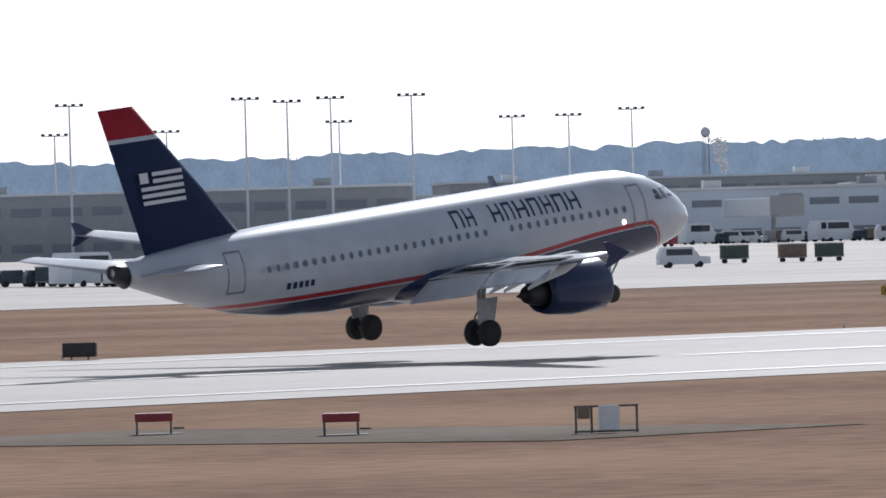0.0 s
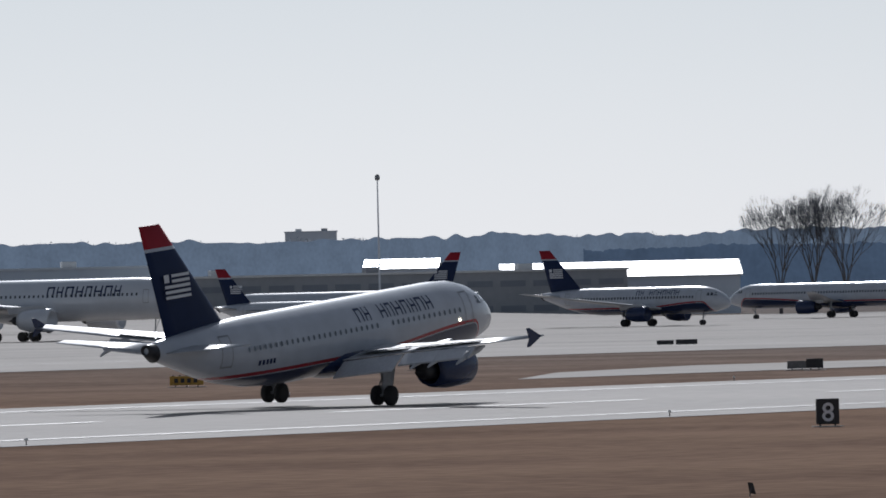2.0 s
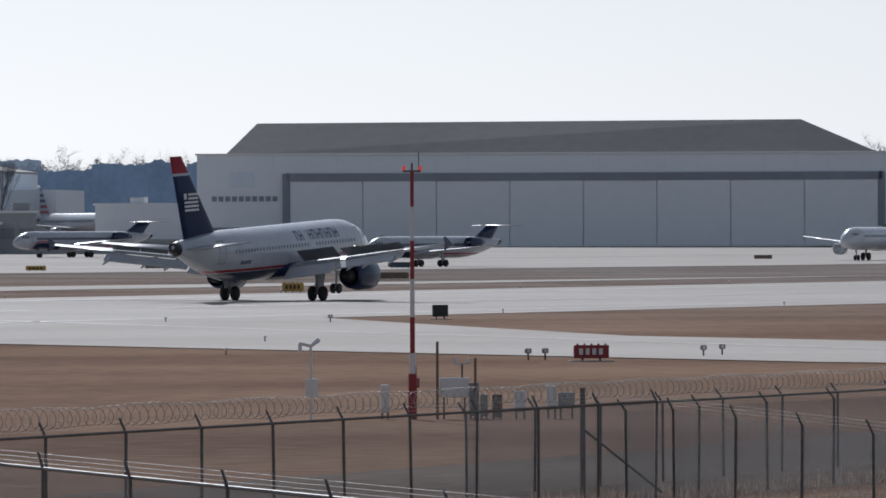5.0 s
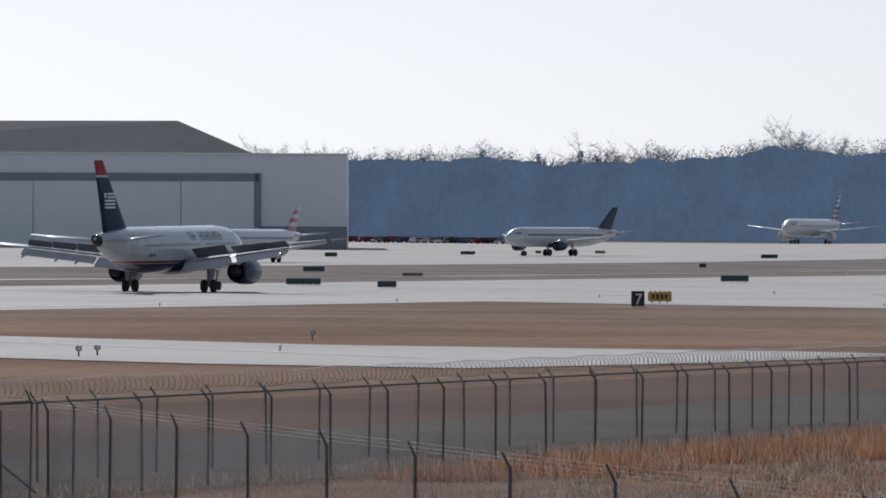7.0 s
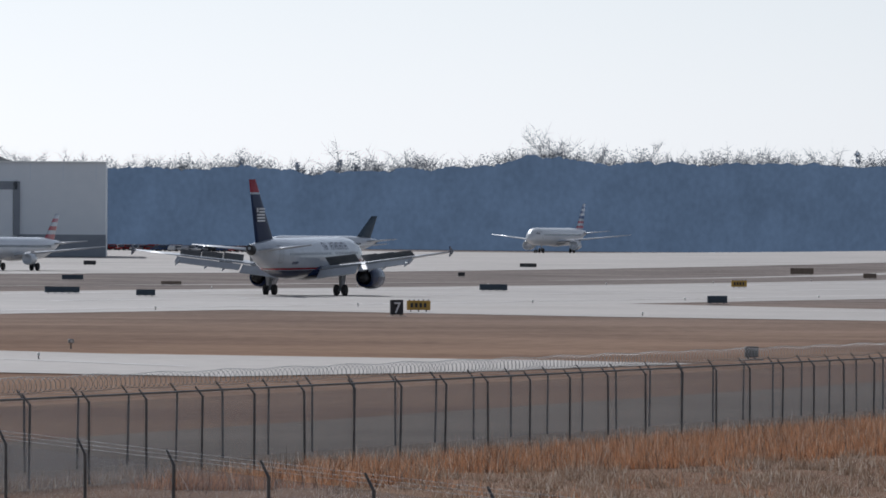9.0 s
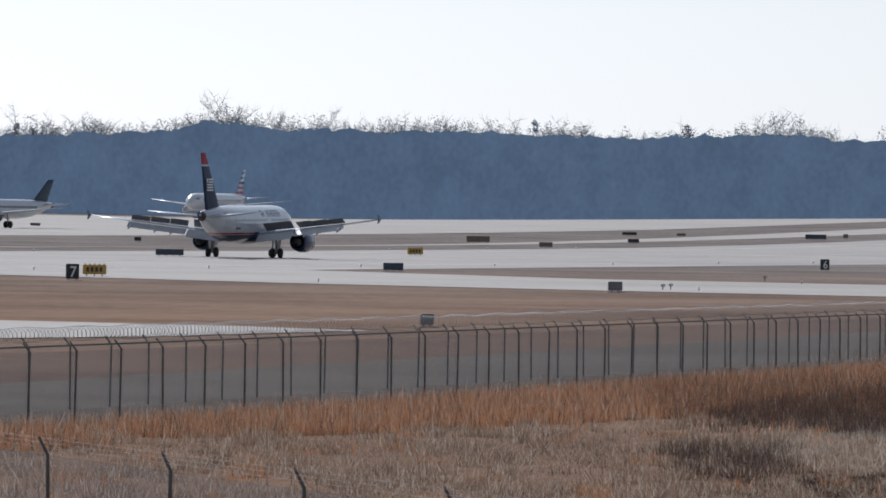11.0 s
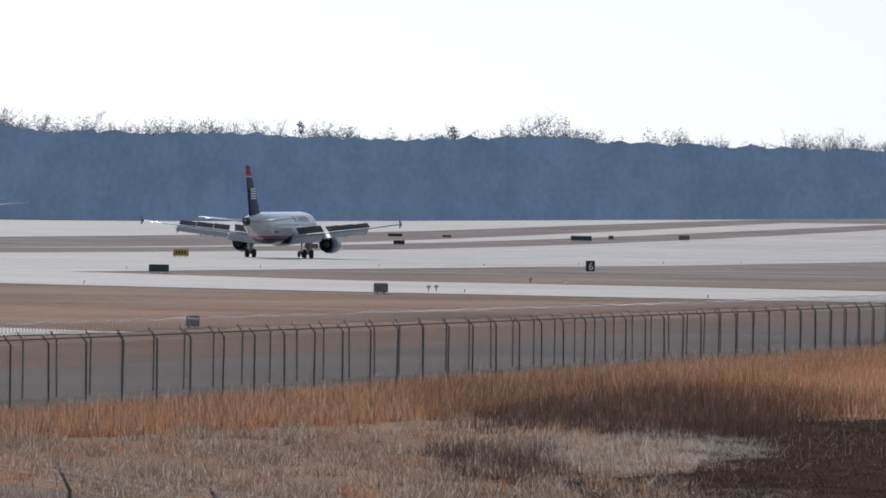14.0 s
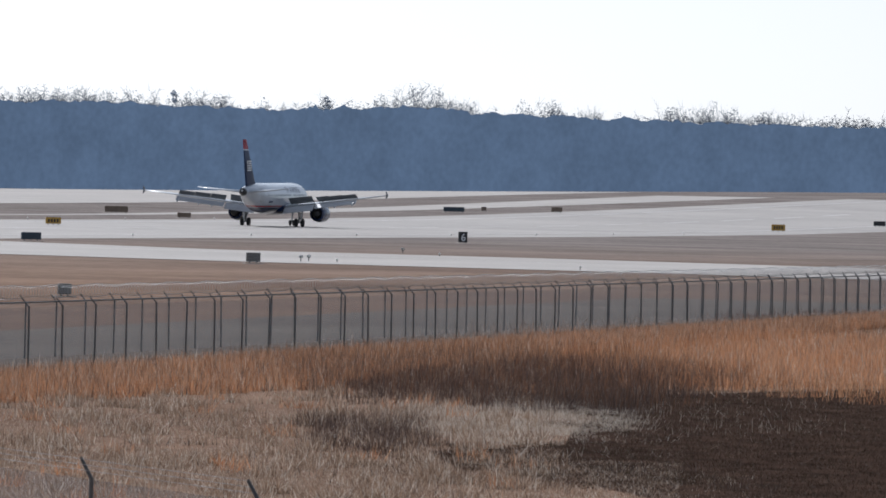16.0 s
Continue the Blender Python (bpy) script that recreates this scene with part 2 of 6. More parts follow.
def rod(bm, p, q, r0, r1=None, seg=8):
    """A tapered rod from p to q."""
    p, q = Vector(p), Vector(q)
    r1 = r0 if r1 is None else r1
    d = (q - p).normalized()
    a = d.orthogonal().normalized()
    b = d.cross(a)
    rings = []
    for c, r in ((p, r0), (q, r1)):
        rings.append([bm.verts.new(c + (a * math.cos(2 * math.pi * i / seg) + b * math.sin(2 * math.pi * i / seg)) * r) for i in range(seg)])
    for i in range(seg):
        j = (i + 1) % seg
        bm.faces.new((rings[0][i], rings[0][j], rings[1][j], rings[1][i]))
    bm.faces.new(rings[0][::-1])
    bm.faces.new(rings[1])
    return bm


def loft(bm, rings, caps=True):
    """Skin over rings of points, closed round."""
    vr = [[bm.verts.new(p) for p in ring] for ring in rings]
    n = len(vr[0])
    for a, b in zip(vr, vr[1:]):
        for i in range(n):
            j = (i + 1) % n
            bm.faces.new((a[i], a[j], b[j], b[i]))
    if caps:
        bm.faces.new(vr[0][::-1])
        bm.faces.new(vr[-1])
    bmesh.ops.recalc_face_normals(bm, faces=bm.faces)
    return bm


def smooth_step(u):
    u = min(max(u, 0.0), 1.0)
    return u * u * (3 - 2 * u)


def lie(x, y):
    """Height of the land."""
    return (0.0065 * min(max(y - 250, 0), 700) + 0.0016 * min(max(x - 1150, 0), 1300)
            + 7 * smooth_step((x - 1300) / 1100) * smooth_step((620 - y) / 350))


def draped(name, outline, lift, material, label, category=""):
    """A flat piece of the ground's surface with the given outline, laid on the land."""
    bm = bmesh.new()
    bm.faces.new([bm.verts.new((x, y, 0)) for x, y in outline])
    xs, ys = [p[0] for p in outline], [p[1] for p in outline]
    for axis, lo, hi, step in ((0, min(xs), max(xs), 50), (1, min(ys), max(ys), 25)):
        c = math.ceil(lo / step + 1e-6) * step
        while c < hi:
            no = Vector((1, 0, 0)) if axis == 0 else Vector((0, 1, 0))
            bmesh.ops.bisect_plane(bm, geom=bm.verts[:] + bm.edges[:] + bm.faces[:], plane_co=no * c, plane_no=no)
            c += step
    for v in bm.verts:
        v.co.z = lie(v.co.x, v.co.y) + lift
    bmesh.ops.triangulate(bm, faces=bm.faces[:])
    ob = part(name, bm, material)
    return tagged(ob, label, category or name, kind="structure")


def soup(name, verts, faces, material, label, category, kind="stuff", parent=None):
    me = bpy.data.meshes.new(name)
    verts = np.asarray(verts, dtype=np.float32)
    faces = np.asarray(faces, dtype=np.int32)
    me.vertices.add(len(verts))
    me.vertices.foreach_set("co", verts.ravel())
    k = faces.shape[1]
    me.loops.add(faces.size)
    me.loops.foreach_set("vertex_index", faces.ravel())
    me.polygons.add(len(faces))
    me.polygons.foreach_set("loop_start", np.arange(0, faces.size, k, dtype=np.int32))
    me.update(calc_edges=True)
    me.materials.append(material)
    ob = new(name, me)
    ob.parent = parent
    return tagged(ob, label, category, kind=kind) if label else ob


# ---- ground ----
def ground():
    xs = np.concatenate([np.arange(-1000, 0, 250), np.arange(0, 3000, 50), np.arange(3000, 4801, 300)])
    ys = np.concatenate([np.arange(-1500, 0, 250), np.arange(0, 1000, 25), np.arange(1000, 4801, 200)])
    verts = [(x, y, lie(x, y)) for y in ys for x in xs]
    n = len(xs)
    faces = [(j * n + i, j * n + i + 1, (j + 1) * n + i + 1, (j + 1) * n + i) for j in range(len(ys) - 1) for i in range(n - 1)]
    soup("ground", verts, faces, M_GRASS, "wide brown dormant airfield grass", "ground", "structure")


ground()
draped("runway", [(-200, 219), (433, 220), (536, 222), (700, 218), (815, 214), (2000, 214), (2000, 305), (-200, 300)], 0.03, M_RUNWAY, "long pale grooved concrete runway with worn tyre streaks", "runway")
draped("taxiway", [(433, 220), (400, 180), (351, 122), (345, 108), (366, 103), (398, 101), (405, 110), (414, 136), (440, 164), (484, 191), (536, 222)], 0.04, M_CONC, "pale concrete taxiway turning off the runway", "taxiway")
draped("taxiway", [(700, 218), (660, 175), (640, 143), (630, 110), (610, 70), (690, 70), (730, 110), (750, 140), (760, 172), (815, 214)], 0.04, M_CONC, "pale concrete taxiway turning off the runway", "taxiway")
draped("taxiway", [(560, 332), (2000, 322), (2000, 350), (1046, 324), (800, 346), (640, 362), (600, 352)], 0.04, M_CONC, "pale concrete taxiway beside the runway", "taxiway")
draped("apron", [(380, 470), (560, 468), (640, 440), (760, 440), (1000, 420), (1290, 398), (1700, 372), (2150, 380), (2150, 640), (1800, 700), (1500, 800), (1250, 1000), (400, 1100), (200, 800), (200, 470)], 0.05, M_CONC, "broad sunlit concrete apron with joints", "apron")


def stripe(label, a, b, w, lift=.06, m=None):
    d = (Vector(b) - Vector(a)).normalized()
    n = Vector((-d.y, d.x)) * w / 2
    a, b = Vector(a), Vector(b)
    return draped("marking", [tuple(a - n), tuple(b - n), tuple(b + n), tuple(a + n)], lift, m or M_PAINT, label, "marking")


stripe("worn white runway edge line", (0, 231), (2000, 229), 1.0)
stripe("worn white runway edge line", (0, 291), (2000, 292), 1.0)
for i in range(28):
    stripe("worn white runway centre dash", (60 + i * 60, 261.5), (96 + i * 60, 261.5), 1.0)
stripe("dark joint across the apron", (420, 560), (1500, 480), 1.2, .07, M_JOINT)
stripe("dark joint across the apron", (380, 620), (1300, 600), 1.0, .07, M_JOINT)
stripe("white taxi line on the apron", (420, 505), (1400, 440), .8)
stripe("white taxi line on the exit taxiway", (520, 240), (372, 118), .6)
stripe("white taxi line on the exit taxiway", (800, 240), (680, 110), .6)


# ---- aircraft ----
def ring_at(x, zc, r, seg=28, squash=1.0):
    return [Vector((x, math.sin(2 * math.pi * i / seg) * r, zc + math.cos(2 * math.pi * i / seg) * r * squash)) for i in range(seg)]


def fuselage_rings(p):
    L, R, gx, zc = p["L"], p["R"], p["gear"], p["zc"]
    nose = [(0, -.30, .02), (.12, -.29, .16), (.4, -.26, .31), (.9, -.21, .48), (1.7, -.13, .66), (2.8, -.06, .84), (4.2, -.01, .96), (6.0, 0, 1.0)]
    tail = [(.335, 0, 1.0), (.26, .05, .955), (.19, .14, .83), (.13, .25, .66), (.075, .37, .46), (.03, .47, .29), (0, .54, .16)]
    k = R / 2.0
    out = [(gx - x * k, zc + dz * R, r * R) for x, dz, r in nose]
    out += [(gx - L + x * L, zc + dz * R, r * R) for x, dz, r in tail]
    return out


def foil(x_le, chord, y, z, t=0.12, twist=0.0):
    prof = [(0, 0), (.04, .35), (.15, .75), (.35, 1.0), (.6, .78), (.82, .38), (1, .04), (1, -.04), (.8, -.18), (.5, -.42), (.2, -.5), (.05, -.28)]
    return [Vector((x_le - u * chord, y, z + w * t * chord * .62 - u * chord * math.sin(twist))) for u, w in prof]


def panel(bm, pts, thick, up=Vector((0, 0, 1))):
    """A flat plate with thickness from four corner points."""
    a = [bm.verts.new(Vector(q) + up * thick / 2) for q in pts]
    b = [bm.verts.new(Vector(q) - up * thick / 2) for q in pts]
    bm.faces.new(a)
    bm.faces.new(b[::-1])
    for i in range(len(pts)):
        j = (i + 1) % len(pts)
        bm.faces.new((a[i], b[i], b[j], a[j]))
    bmesh.ops.recalc_face_normals(bm, faces=bm.faces)


def skin_y(p, x, z):
    """Half width of the fuselage at a place along and up."""
    rings = fuselage_rings(p)
    for (x0, c0, r0), (x1, c1, r1) in zip(rings, rings[1:]):
        if x1 <= x <= x0:
            u = (x0 - x) / (x0 - x1)
            c, r = c0 + (c1 - c0) * u, r0 + (r1 - r0) * u
            return math.sqrt(max(r * r - ((z - c) / 1.04) ** 2, 0.01))
    return 0.1


def skin_patch(bm, p, x0, x1, z0, z1, side, off=0.012, nx=1, nz=3):
    """A patch that lies on the fuselage side."""
    g = [[bm.verts.new((x0 + (x1 - x0) * i / nx, side * (skin_y(p, x0 + (x1 - x0) * i / nx, z0 + (z1 - z0) * j / nz) + off), z0 + (z1 - z0) * j / nz)) for j in range(nz + 1)] for i in range(nx + 1)]
    for i in range(nx):
        for j in range(nz):
            q = (g[i][j], g[i + 1][j], g[i + 1][j + 1], g[i][j + 1])
            bm.faces.new(q if side * (x1 - x0) < 0 else q[::-1])


def wheel(parent, x, y, r, w):
    bm = bmesh.new()
    prof = [(-w / 2, r * .55), (-w / 2, r * .86), (-w * .36, r * .97), (0, r), (w * .36, r * .97), (w / 2, r * .86), (w / 2, r * .55)]
    loft(bm, [[Vector((math.cos(a) * q, y0, math.sin(a) * q)) for a in [2 * math.pi * i / 20 for i in range(20)]] for y0, q in prof])
    ty = part("wheel", bm, M_RUBBER, parent, "black rubber aircraft tyre", True)
    ty.location = (x, y, r)
    bm = bmesh.new()
    rod(bm, (0, -w * .42, 0), (0, w * .42, 0), r * .5, r * .5, 14)
    part("rim", bm, M_STRUT, ty)
    return ty


def airliner(name, label, p, detail=True):
    """An airliner: x forward, ground at z 0 under the main gear."""
    top = tagged(empty(name), label, "airliner")
    R, L, gx, zc, S = p["R"], p["L"], p["gear"], p["zc"], p["span"] / 2
    bm = bmesh.new()
    loft(bm, [ring_at(x, c, r, 30, 1.04) for x, c, r in fuselage_rings(p)])
    body = part("fuselage", bm, p["skin"], top, p.get("skin_label", ""), True)
    k = R / 2.0
    tip = fuselage_rings(p)[-1]
    bm = bmesh.new()
    loft(bm, [ring_at(tip[0] + dx, tip[1] - dx * .3, tip[2] * w, 16) for dx, w in ((.55, 1.75), (.1, 1.2), (-.12, 1.0), (-.1, .6), (.3, .5))])
    part("exhaust_cone", bm, M_DARK, top, "dark tail cone exhaust", True)
    # wings
    wx, wz = gx - p["wing_x"], zc - .58 * R
    dih, sweep = math.tan(radians(p.get("dihedral", 6.3))), math.tan(radians(p.get("sweep", 27)))
    c0, ck, ct, yk = p["chord"][0], p["chord"][1], p["chord"][2], S * .37
    for s, wn_ in ((-1, "wing"), (1, "wing")):
        bm = bmesh.new()
        st = [(R * .3, c0 * 1.05), (R * .95, c0), (yk, ck), (S * .7, (ck + ct) / 2 + .1), (S, ct)]
        rings = [foil(wx - (y - R) * sweep, c, s * y, wz + (y - R) * dih, .13 - .03 * y / S) for y, c in st]
        if s < 0:
            rings = [r[::-1] for r in rings]
        loft(bm, rings)
        wing = part(wn_, bm, M_WING, top, "pale grey swept wing", True)
        if detail:
            # lowered flaps
            for y0, y1, cc in ((R * 1.02, yk - .1, 1.5), (yk + .1, S * .74, 1.05)):
                bm = bmesh.new()
                q = []
                for y, back in ((y0, 0), (y1, 0), (y1, 1), (y0, 1)):
                    c = c0 + (ck - c0) * min((y - R) / (yk - R), 1) if y < yk else ck + (ct - ck) * (y - yk) / (S - yk)
                    q.append((wx - (y - R) * sweep - c - .1 - back * cc * .82, s * y, wz + (y - R) * dih - .12 - back * cc * .55))
                panel(bm, q, .09)
                part("flap", bm, M_WING, wing)
            for y in (yk * .62, yk * 1.25, S * .56, S * .72):
                bm = bmesh.new()
                c = ck + (ct - ck) * max(0, y - yk) / (S - yk) if y > yk else ck + .8
                x0 = wx - (y - R) * sweep - c * .55
                z0 = wz + (y - R) * dih - .2
                loft(bm, [[Vector((x0 - u, s * y + math.sin(a) * r, z0 - d + math.cos(a) * r * 1.3)) for a in [2 * math.pi * i / 8 for i in range(8)]] for u, r, d in ((0, .04, 0), (.7, .17, .12), (1.9, .18, .32), (3.1, .05, .75))])
                part("flap_track_fairing", bm, M_WING, wing, "", True)
            if p.get("fence"):
                bm = bmesh.new()
                x0, z0 = wx - (S - R) * sweep, wz + (S - R) * dih
                panel(bm, [(x0 - ct * .2, s * S, z0), (x0 - ct * .95, s * S, z0 + .62), (x0 - ct * 1.12, s * S, z0 + .62), (x0 - ct * .95, s * S, z0), (x0 - ct * 1.12, s * S, z0 - .5), (x0 - ct * .95, s * S, z0 - .5)], .06, Vector((0, 1, 0)))
                part("wingtip_fence", bm, M_NAVY, wing, "navy wingtip fence")
        if p.get("sharklet"):
            bm = bmesh.new()
            x0, z0 = wx - (S - R) * sweep, wz + (S - R) * dih
            panel(bm, [(x0, s * S, z0), (x0 - 1.4, s * (S + .45), z0 + 2.2), (x0 - 2.0, s * (S + .45), z0 + 2.2), (x0 - ct, s * S, z0)], .08, Vector((0, 1, 0)))
            part("winglet", bm, M_WHITE, wing)
    # belly fairing
    bm = bmesh.new()
    x0 = wx + .8
    loft(bm, [[Vector((x0 - u * (c0 + 3.2), math.sin(a) * R * w, zc - R * .62 + math.cos(a) * R * .52 * w)) for a in [2 * math.pi * i / 20 for i in range(20)]] for u, w in ((0, .25), (.12, .75), (.35, 1.02), (.7, 1.0), (.9, .7), (1, .3))])
    part("belly_fairing", bm, p.get("belly", M_WING), top, "", True)
    # fin and tailplane
    fr, ft, fh = p["fin"]
    bm = bmesh.new()
    xr = gx - L + p["fin_back"]
    zr = zc + R * .62
    th = .10
    fin_pts = []
    for u in (0, .04, .5, 1.0):
        c = fr + (ft - fr) * u + (1.8 * k if u == 0 else 0)
        xb = xr - u * p["fin_rake"]
        z = zr + (fh - zr) * u
        pr = foil(xb + c, c, 0, 0, th)
        fin_pts.append([Vector((v.x, v.z * .8, z)) for v in pr])
    loft(bm, fin_pts)
    fin = part("fin", bm, p["fin_mat"], top, p.get("fin_label", ""), True)
    hz = p.get("tail_z", zc + R * .42)
    for s in (-1, 1):
        bm = bmesh.new()
        hs = p["tail_span"] / 2
        x0 = gx - L + p["tail_x"]
        y0 = .1 if p.get("ttail") else R * .3
        rings = [foil(x0 - y * math.tan(radians(31)), c, s * y, hz + (y - y0) * math.tan(radians(p.get("tail_dihedral", 6))), .1) for y, c in ((y0, p["tail_chord"]), (hs * .5, p["tail_chord"] * .68), (hs, p["tail_chord"] * .34))]
        if s < 0:
            rings = [r[::-1] for r in rings]
        loft(bm, rings)
        part("tailplane", bm, M_WING, top, "", True)
    # engines
    for s in (-1, 1):
        ex, ey, ez, er, el = p["engine"]
        bm = bmesh.new()
        prof = [(.12, .80), (0, .90), (-.06, .97), (.1 - .25, 1.0), (-.45 * el, 1.0), (-.72 * el, .86), (-.82 * el, .72), (-.80 * el, .64), (-.5 * el, .6)]
        rings = [[Vector((ex + u, s * ey + math.sin(a) * er * w, ez + math.cos(a) * er * w)) for a in [2 * math.pi * i / 24 for i in range(24)]] for u, w in [(-.9, .76)] + prof]
        loft(bm, rings, caps=True)
        eng = part("engine", bm, p["engine_mat"], top, p.get("engine_label", ""), True)
        bm = bmesh.new()
        loft(bm, [[Vector((ex - u * el, s * ey + math.sin(a) * er * w, ez + math.cos(a) * er * w)) for a in [2 * math.pi * i / 16 for i in range(16)]] for u, w in ((.5, .58), (.8, .5), (.95, .38), (1.0, .3), (.98, .2), (1.12, .03))])
        part("exhaust_nozzle", bm, M_DARK, eng, "dark metal exhaust nozzle", True)
        bm = bmesh.new()
        if p.get("rear"):
            box(bm, ex - el * .7, ex - el * .15, min(s * .5, s * ey), max(s * .5, s * ey), ez - .15, ez + .15, .05)
        else:
            zt = wz + (ey - R) * dih
            panel(bm, [(ex - .5, s * ey, ez + er * .9), (ex - 1.2, s * ey, zt + .25), (ex - el * 1.15, s * ey, zt + .1), (ex - el * 1.1, s * ey, ez + er * .55), (ex - el * .6, s * ey, ez + er * .6)], .34, Vector((0, 1, 0)))
        part("pylon", bm, M_WING, eng)
    # gear
    wr, track, ngx = p["wheel_r"], p["track"] / 2, gx - p["nose_gear"]
    for s in (-1, 1):
        bm = bmesh.new()
        rod(bm, (0, s * track, wr), (.15, s * (track - .15), wz + .4), .13, .19, 10)
        rod(bm, (0, s * track - .5, wr), (0, s * track + .5, wr), .09, .09, 8)
        rod(bm, (.05, s * track, wr + .55), (.9, s * (track - .5), wz + .2), .07, .07, 6)
        rod(bm, (-.1, s * track, wr + .3), (-.45, s * track, wr + .75), .05, .05, 6)
        rod(bm, (-.45, s * track, wr + .75), (-.1, s * track, wr + 1.15), .05, .05, 6)
        leg = part("main_gear", bm, M_STRUT, top, "grey steel main gear leg")
        for dx in p.get("bogie", (0,)):
            for o in (-.48, .48):
                wheel(leg, dx, s * track + o, wr, .42)
        if detail:
            bm = bmesh.new()
            panel(bm, [(.75, s * (track + .35), wr + 1.6), (-.55, s * (track + .35), wr + 1.6), (-.45, s * (track + .25), wr + .45), (.55, s * (track + .25), wr + .45)], .05, Vector((0, 1, 0)))
            part("gear_door", bm, M_WING, leg)
    bm = bmesh.new()
    rod(bm, (ngx, 0, wr * .75), (ngx + .25, 0, zc - R * .8), .09, .12, 8)
    rod(bm, (ngx, -.35, wr * .75), (ngx, .35, wr * .75), .06, .06, 8)
    rod(bm, (ngx + .05, 0, wr + .4), (ngx + 1.1, 0, zc - R * .85), .05, .05, 6)
    ng = part("nose_gear", bm, M_STRUT, top, "grey steel nose gear leg")
    for o in (-.27, .27):
        wheel(ng, ngx, o, wr * .72, .26)
    # windows, doors and cockpit glass
    wz0 = zc + .22 * R
    cab0, cab1 = gx - 5.6 * k, gx - L * .80
    for s in (-1, 1):
        if detail:
            first = None
            x = cab0
            while x > cab1:
                if first is None:
                    bm = bmesh.new()
                    y = skin_y(p, 0, wz0) + .012
                    vs = [bm.verts.new((math.cos(t) * .12, s * (y - (math.sin(t) * .17) * .16), wz0 + math.sin(t) * .17)) for t in [2 * math.pi * i / 10 for i in range(10)]]
                    bm.faces.new(vs if s < 0 else vs[::-1])
                    first = part("window", bm, M_CABIN, body)
                    first.location.x = x
                elif abs(x - p.get("exit_x", -99)) > .4:
                    share(first, Matrix.Translation((x, 0, 0)), body)
                x -= .53 * k
        else:
            bm = bmesh.new()
            x = cab0
            while x > cab1:
                skin_patch(bm, p, x + .15, x - .15, wz0 - .2, wz0 + .2, s, .012, 1, 1)
                x -= .53 * k
            tagged(part("window_strip", bm, M_GLASS, body), kind="stuff")
        for dx, hh in ((gx - 4.6 * k, 1.9), (gx - L * .835, 1.85)):
            bm = bmesh.new()
            zb = zc - .2 * R
            w = .46
            for x0, x1, z0, z1 in ((dx + w, dx + w - .06, zb, zb + hh), (dx - w + .06, dx - w, zb, zb + hh), (dx + w, dx - w, zb - .05, zb + .03), (dx + w, dx - w, zb + hh - .05, zb + hh + .03)):
                skin_patch(bm, p, x0, x1, z0, z1, s, .014, 1, 6 if z1 - z0 > .5 else 1)
            part("door_outline", bm, p.get("outline", M_STEEL), body)
        bm = bmesh.new()
        cz = zc + .28 * R
        for i in range(3):
            xa = gx - (1.75 + i * .55) * k
            vs = []
            for x, z in ((xa, cz), (xa - .48 * k, cz + .06), (xa - .42 * k, cz + .50 * k), (xa - .18 * k, cz + .44 * k)):
                vs.append(bm.verts.new((x, s * (skin_y(p, x, z) + .02), z)))
            bm.faces.new(vs)
        part("cockpit_window", bm, M_GLASS, body, "dark cockpit side windows")
    # lettering of the name as plain blocks
    if p.get("title"):
        tx, tz, th, n, col = p["title"]
        widths = [th * (.78, .66, .86)[i % 3] for i in range(n)]
        step = th * .26
        full = sum(widths) + step * (n - 1)
        for s in (-1, 1):
            x = tx if s > 0 else tx - full
            for i, w in enumerate(widths):
                if i not in p.get("title_gap", ()):
                    bm = bmesh.new()
                    x0, x1 = (x, x - w) if s > 0 else (x + w, x)
                    skin_patch(bm, p, x0, x0 - w * .2, tz, tz + th, s, .016, 1, 3)
                    skin_patch(bm, p, x1 + w * .2, x1, tz, tz + th, s, .016, 1, 3)
                    skin_patch(bm, p, x0, x1, tz + th * (.42 if i % 2 else .84), tz + th * (.57 if i % 2 else 1), s, .017, 1, 1)
                    part("name_block", bm, col, body)
                x -= s * (w + step)
    # flag bars on the fin
    if p.get("flag"):
        fx, fz, fw, fhh = p["flag"]
        for s in (-1, 1):
            n = 5
            y = s * p["flag_y"]
            bars = []
            for i in range(n):
                z0 = fz + fhh * i / n
                cut = fw * .3 if i >= 3 else 0
                bars.append((fx - (cut if s > 0 else 0), fx - fw + (cut if s < 0 else 0), z0, z0 + fhh / n * .56))
            c0 = fx if s > 0 else fx - fw + .2 * fw
            bars.append((c0, c0 - .2 * fw, fz + fhh * .62, fz + fhh * .92))
            bm = bmesh.new()
            for x0, x1, z0, z1 in bars:
                g = [bm.verts.new((x - (z - fz) * .1, y * (1 - .12 * (z - fz) / fhh), z)) for x, z in ((x0, z0), (x1, z0), (x1, z1), (x0, z1))]
                bm.faces.new(g if s > 0 else g[::-1])
            part("flag_emblem", bm, M_FLAGW, fin, "white striped flag emblem")
    return top


U = 1.06


def narrowbody(length, skin_cut, **more):
    """Measures of a single-aisle jet of the given length."""
    wing_x = (length - 33.84) * .5 + 11.0
    gear = wing_x + 5.4
    wing_x += .55
    d = dict(L=length * U, R=2.0 * U, gear=gear * U, zc=3.85 * U, span=34.1 * U, wing_x=wing_x * U, chord=(6.1 * U, 3.9 * U, 1.6 * U), fin=(6.0 * U, 1.95 * U, 11.85 * U), fin_back=1.95 * U, fin_rake=2.15 * U,
             tail_span=12.45 * U, tail_x=5.0 * U, tail_chord=3.7 * U, engine=((gear - wing_x + .3) * U, 5.75 * U, 1.85 * U, 1.17 * U, 4.3 * U), wheel_r=.58 * U, track=7.6 * U, nose_gear=5.07 * U, fence=True)
    d.update(more)
    return d


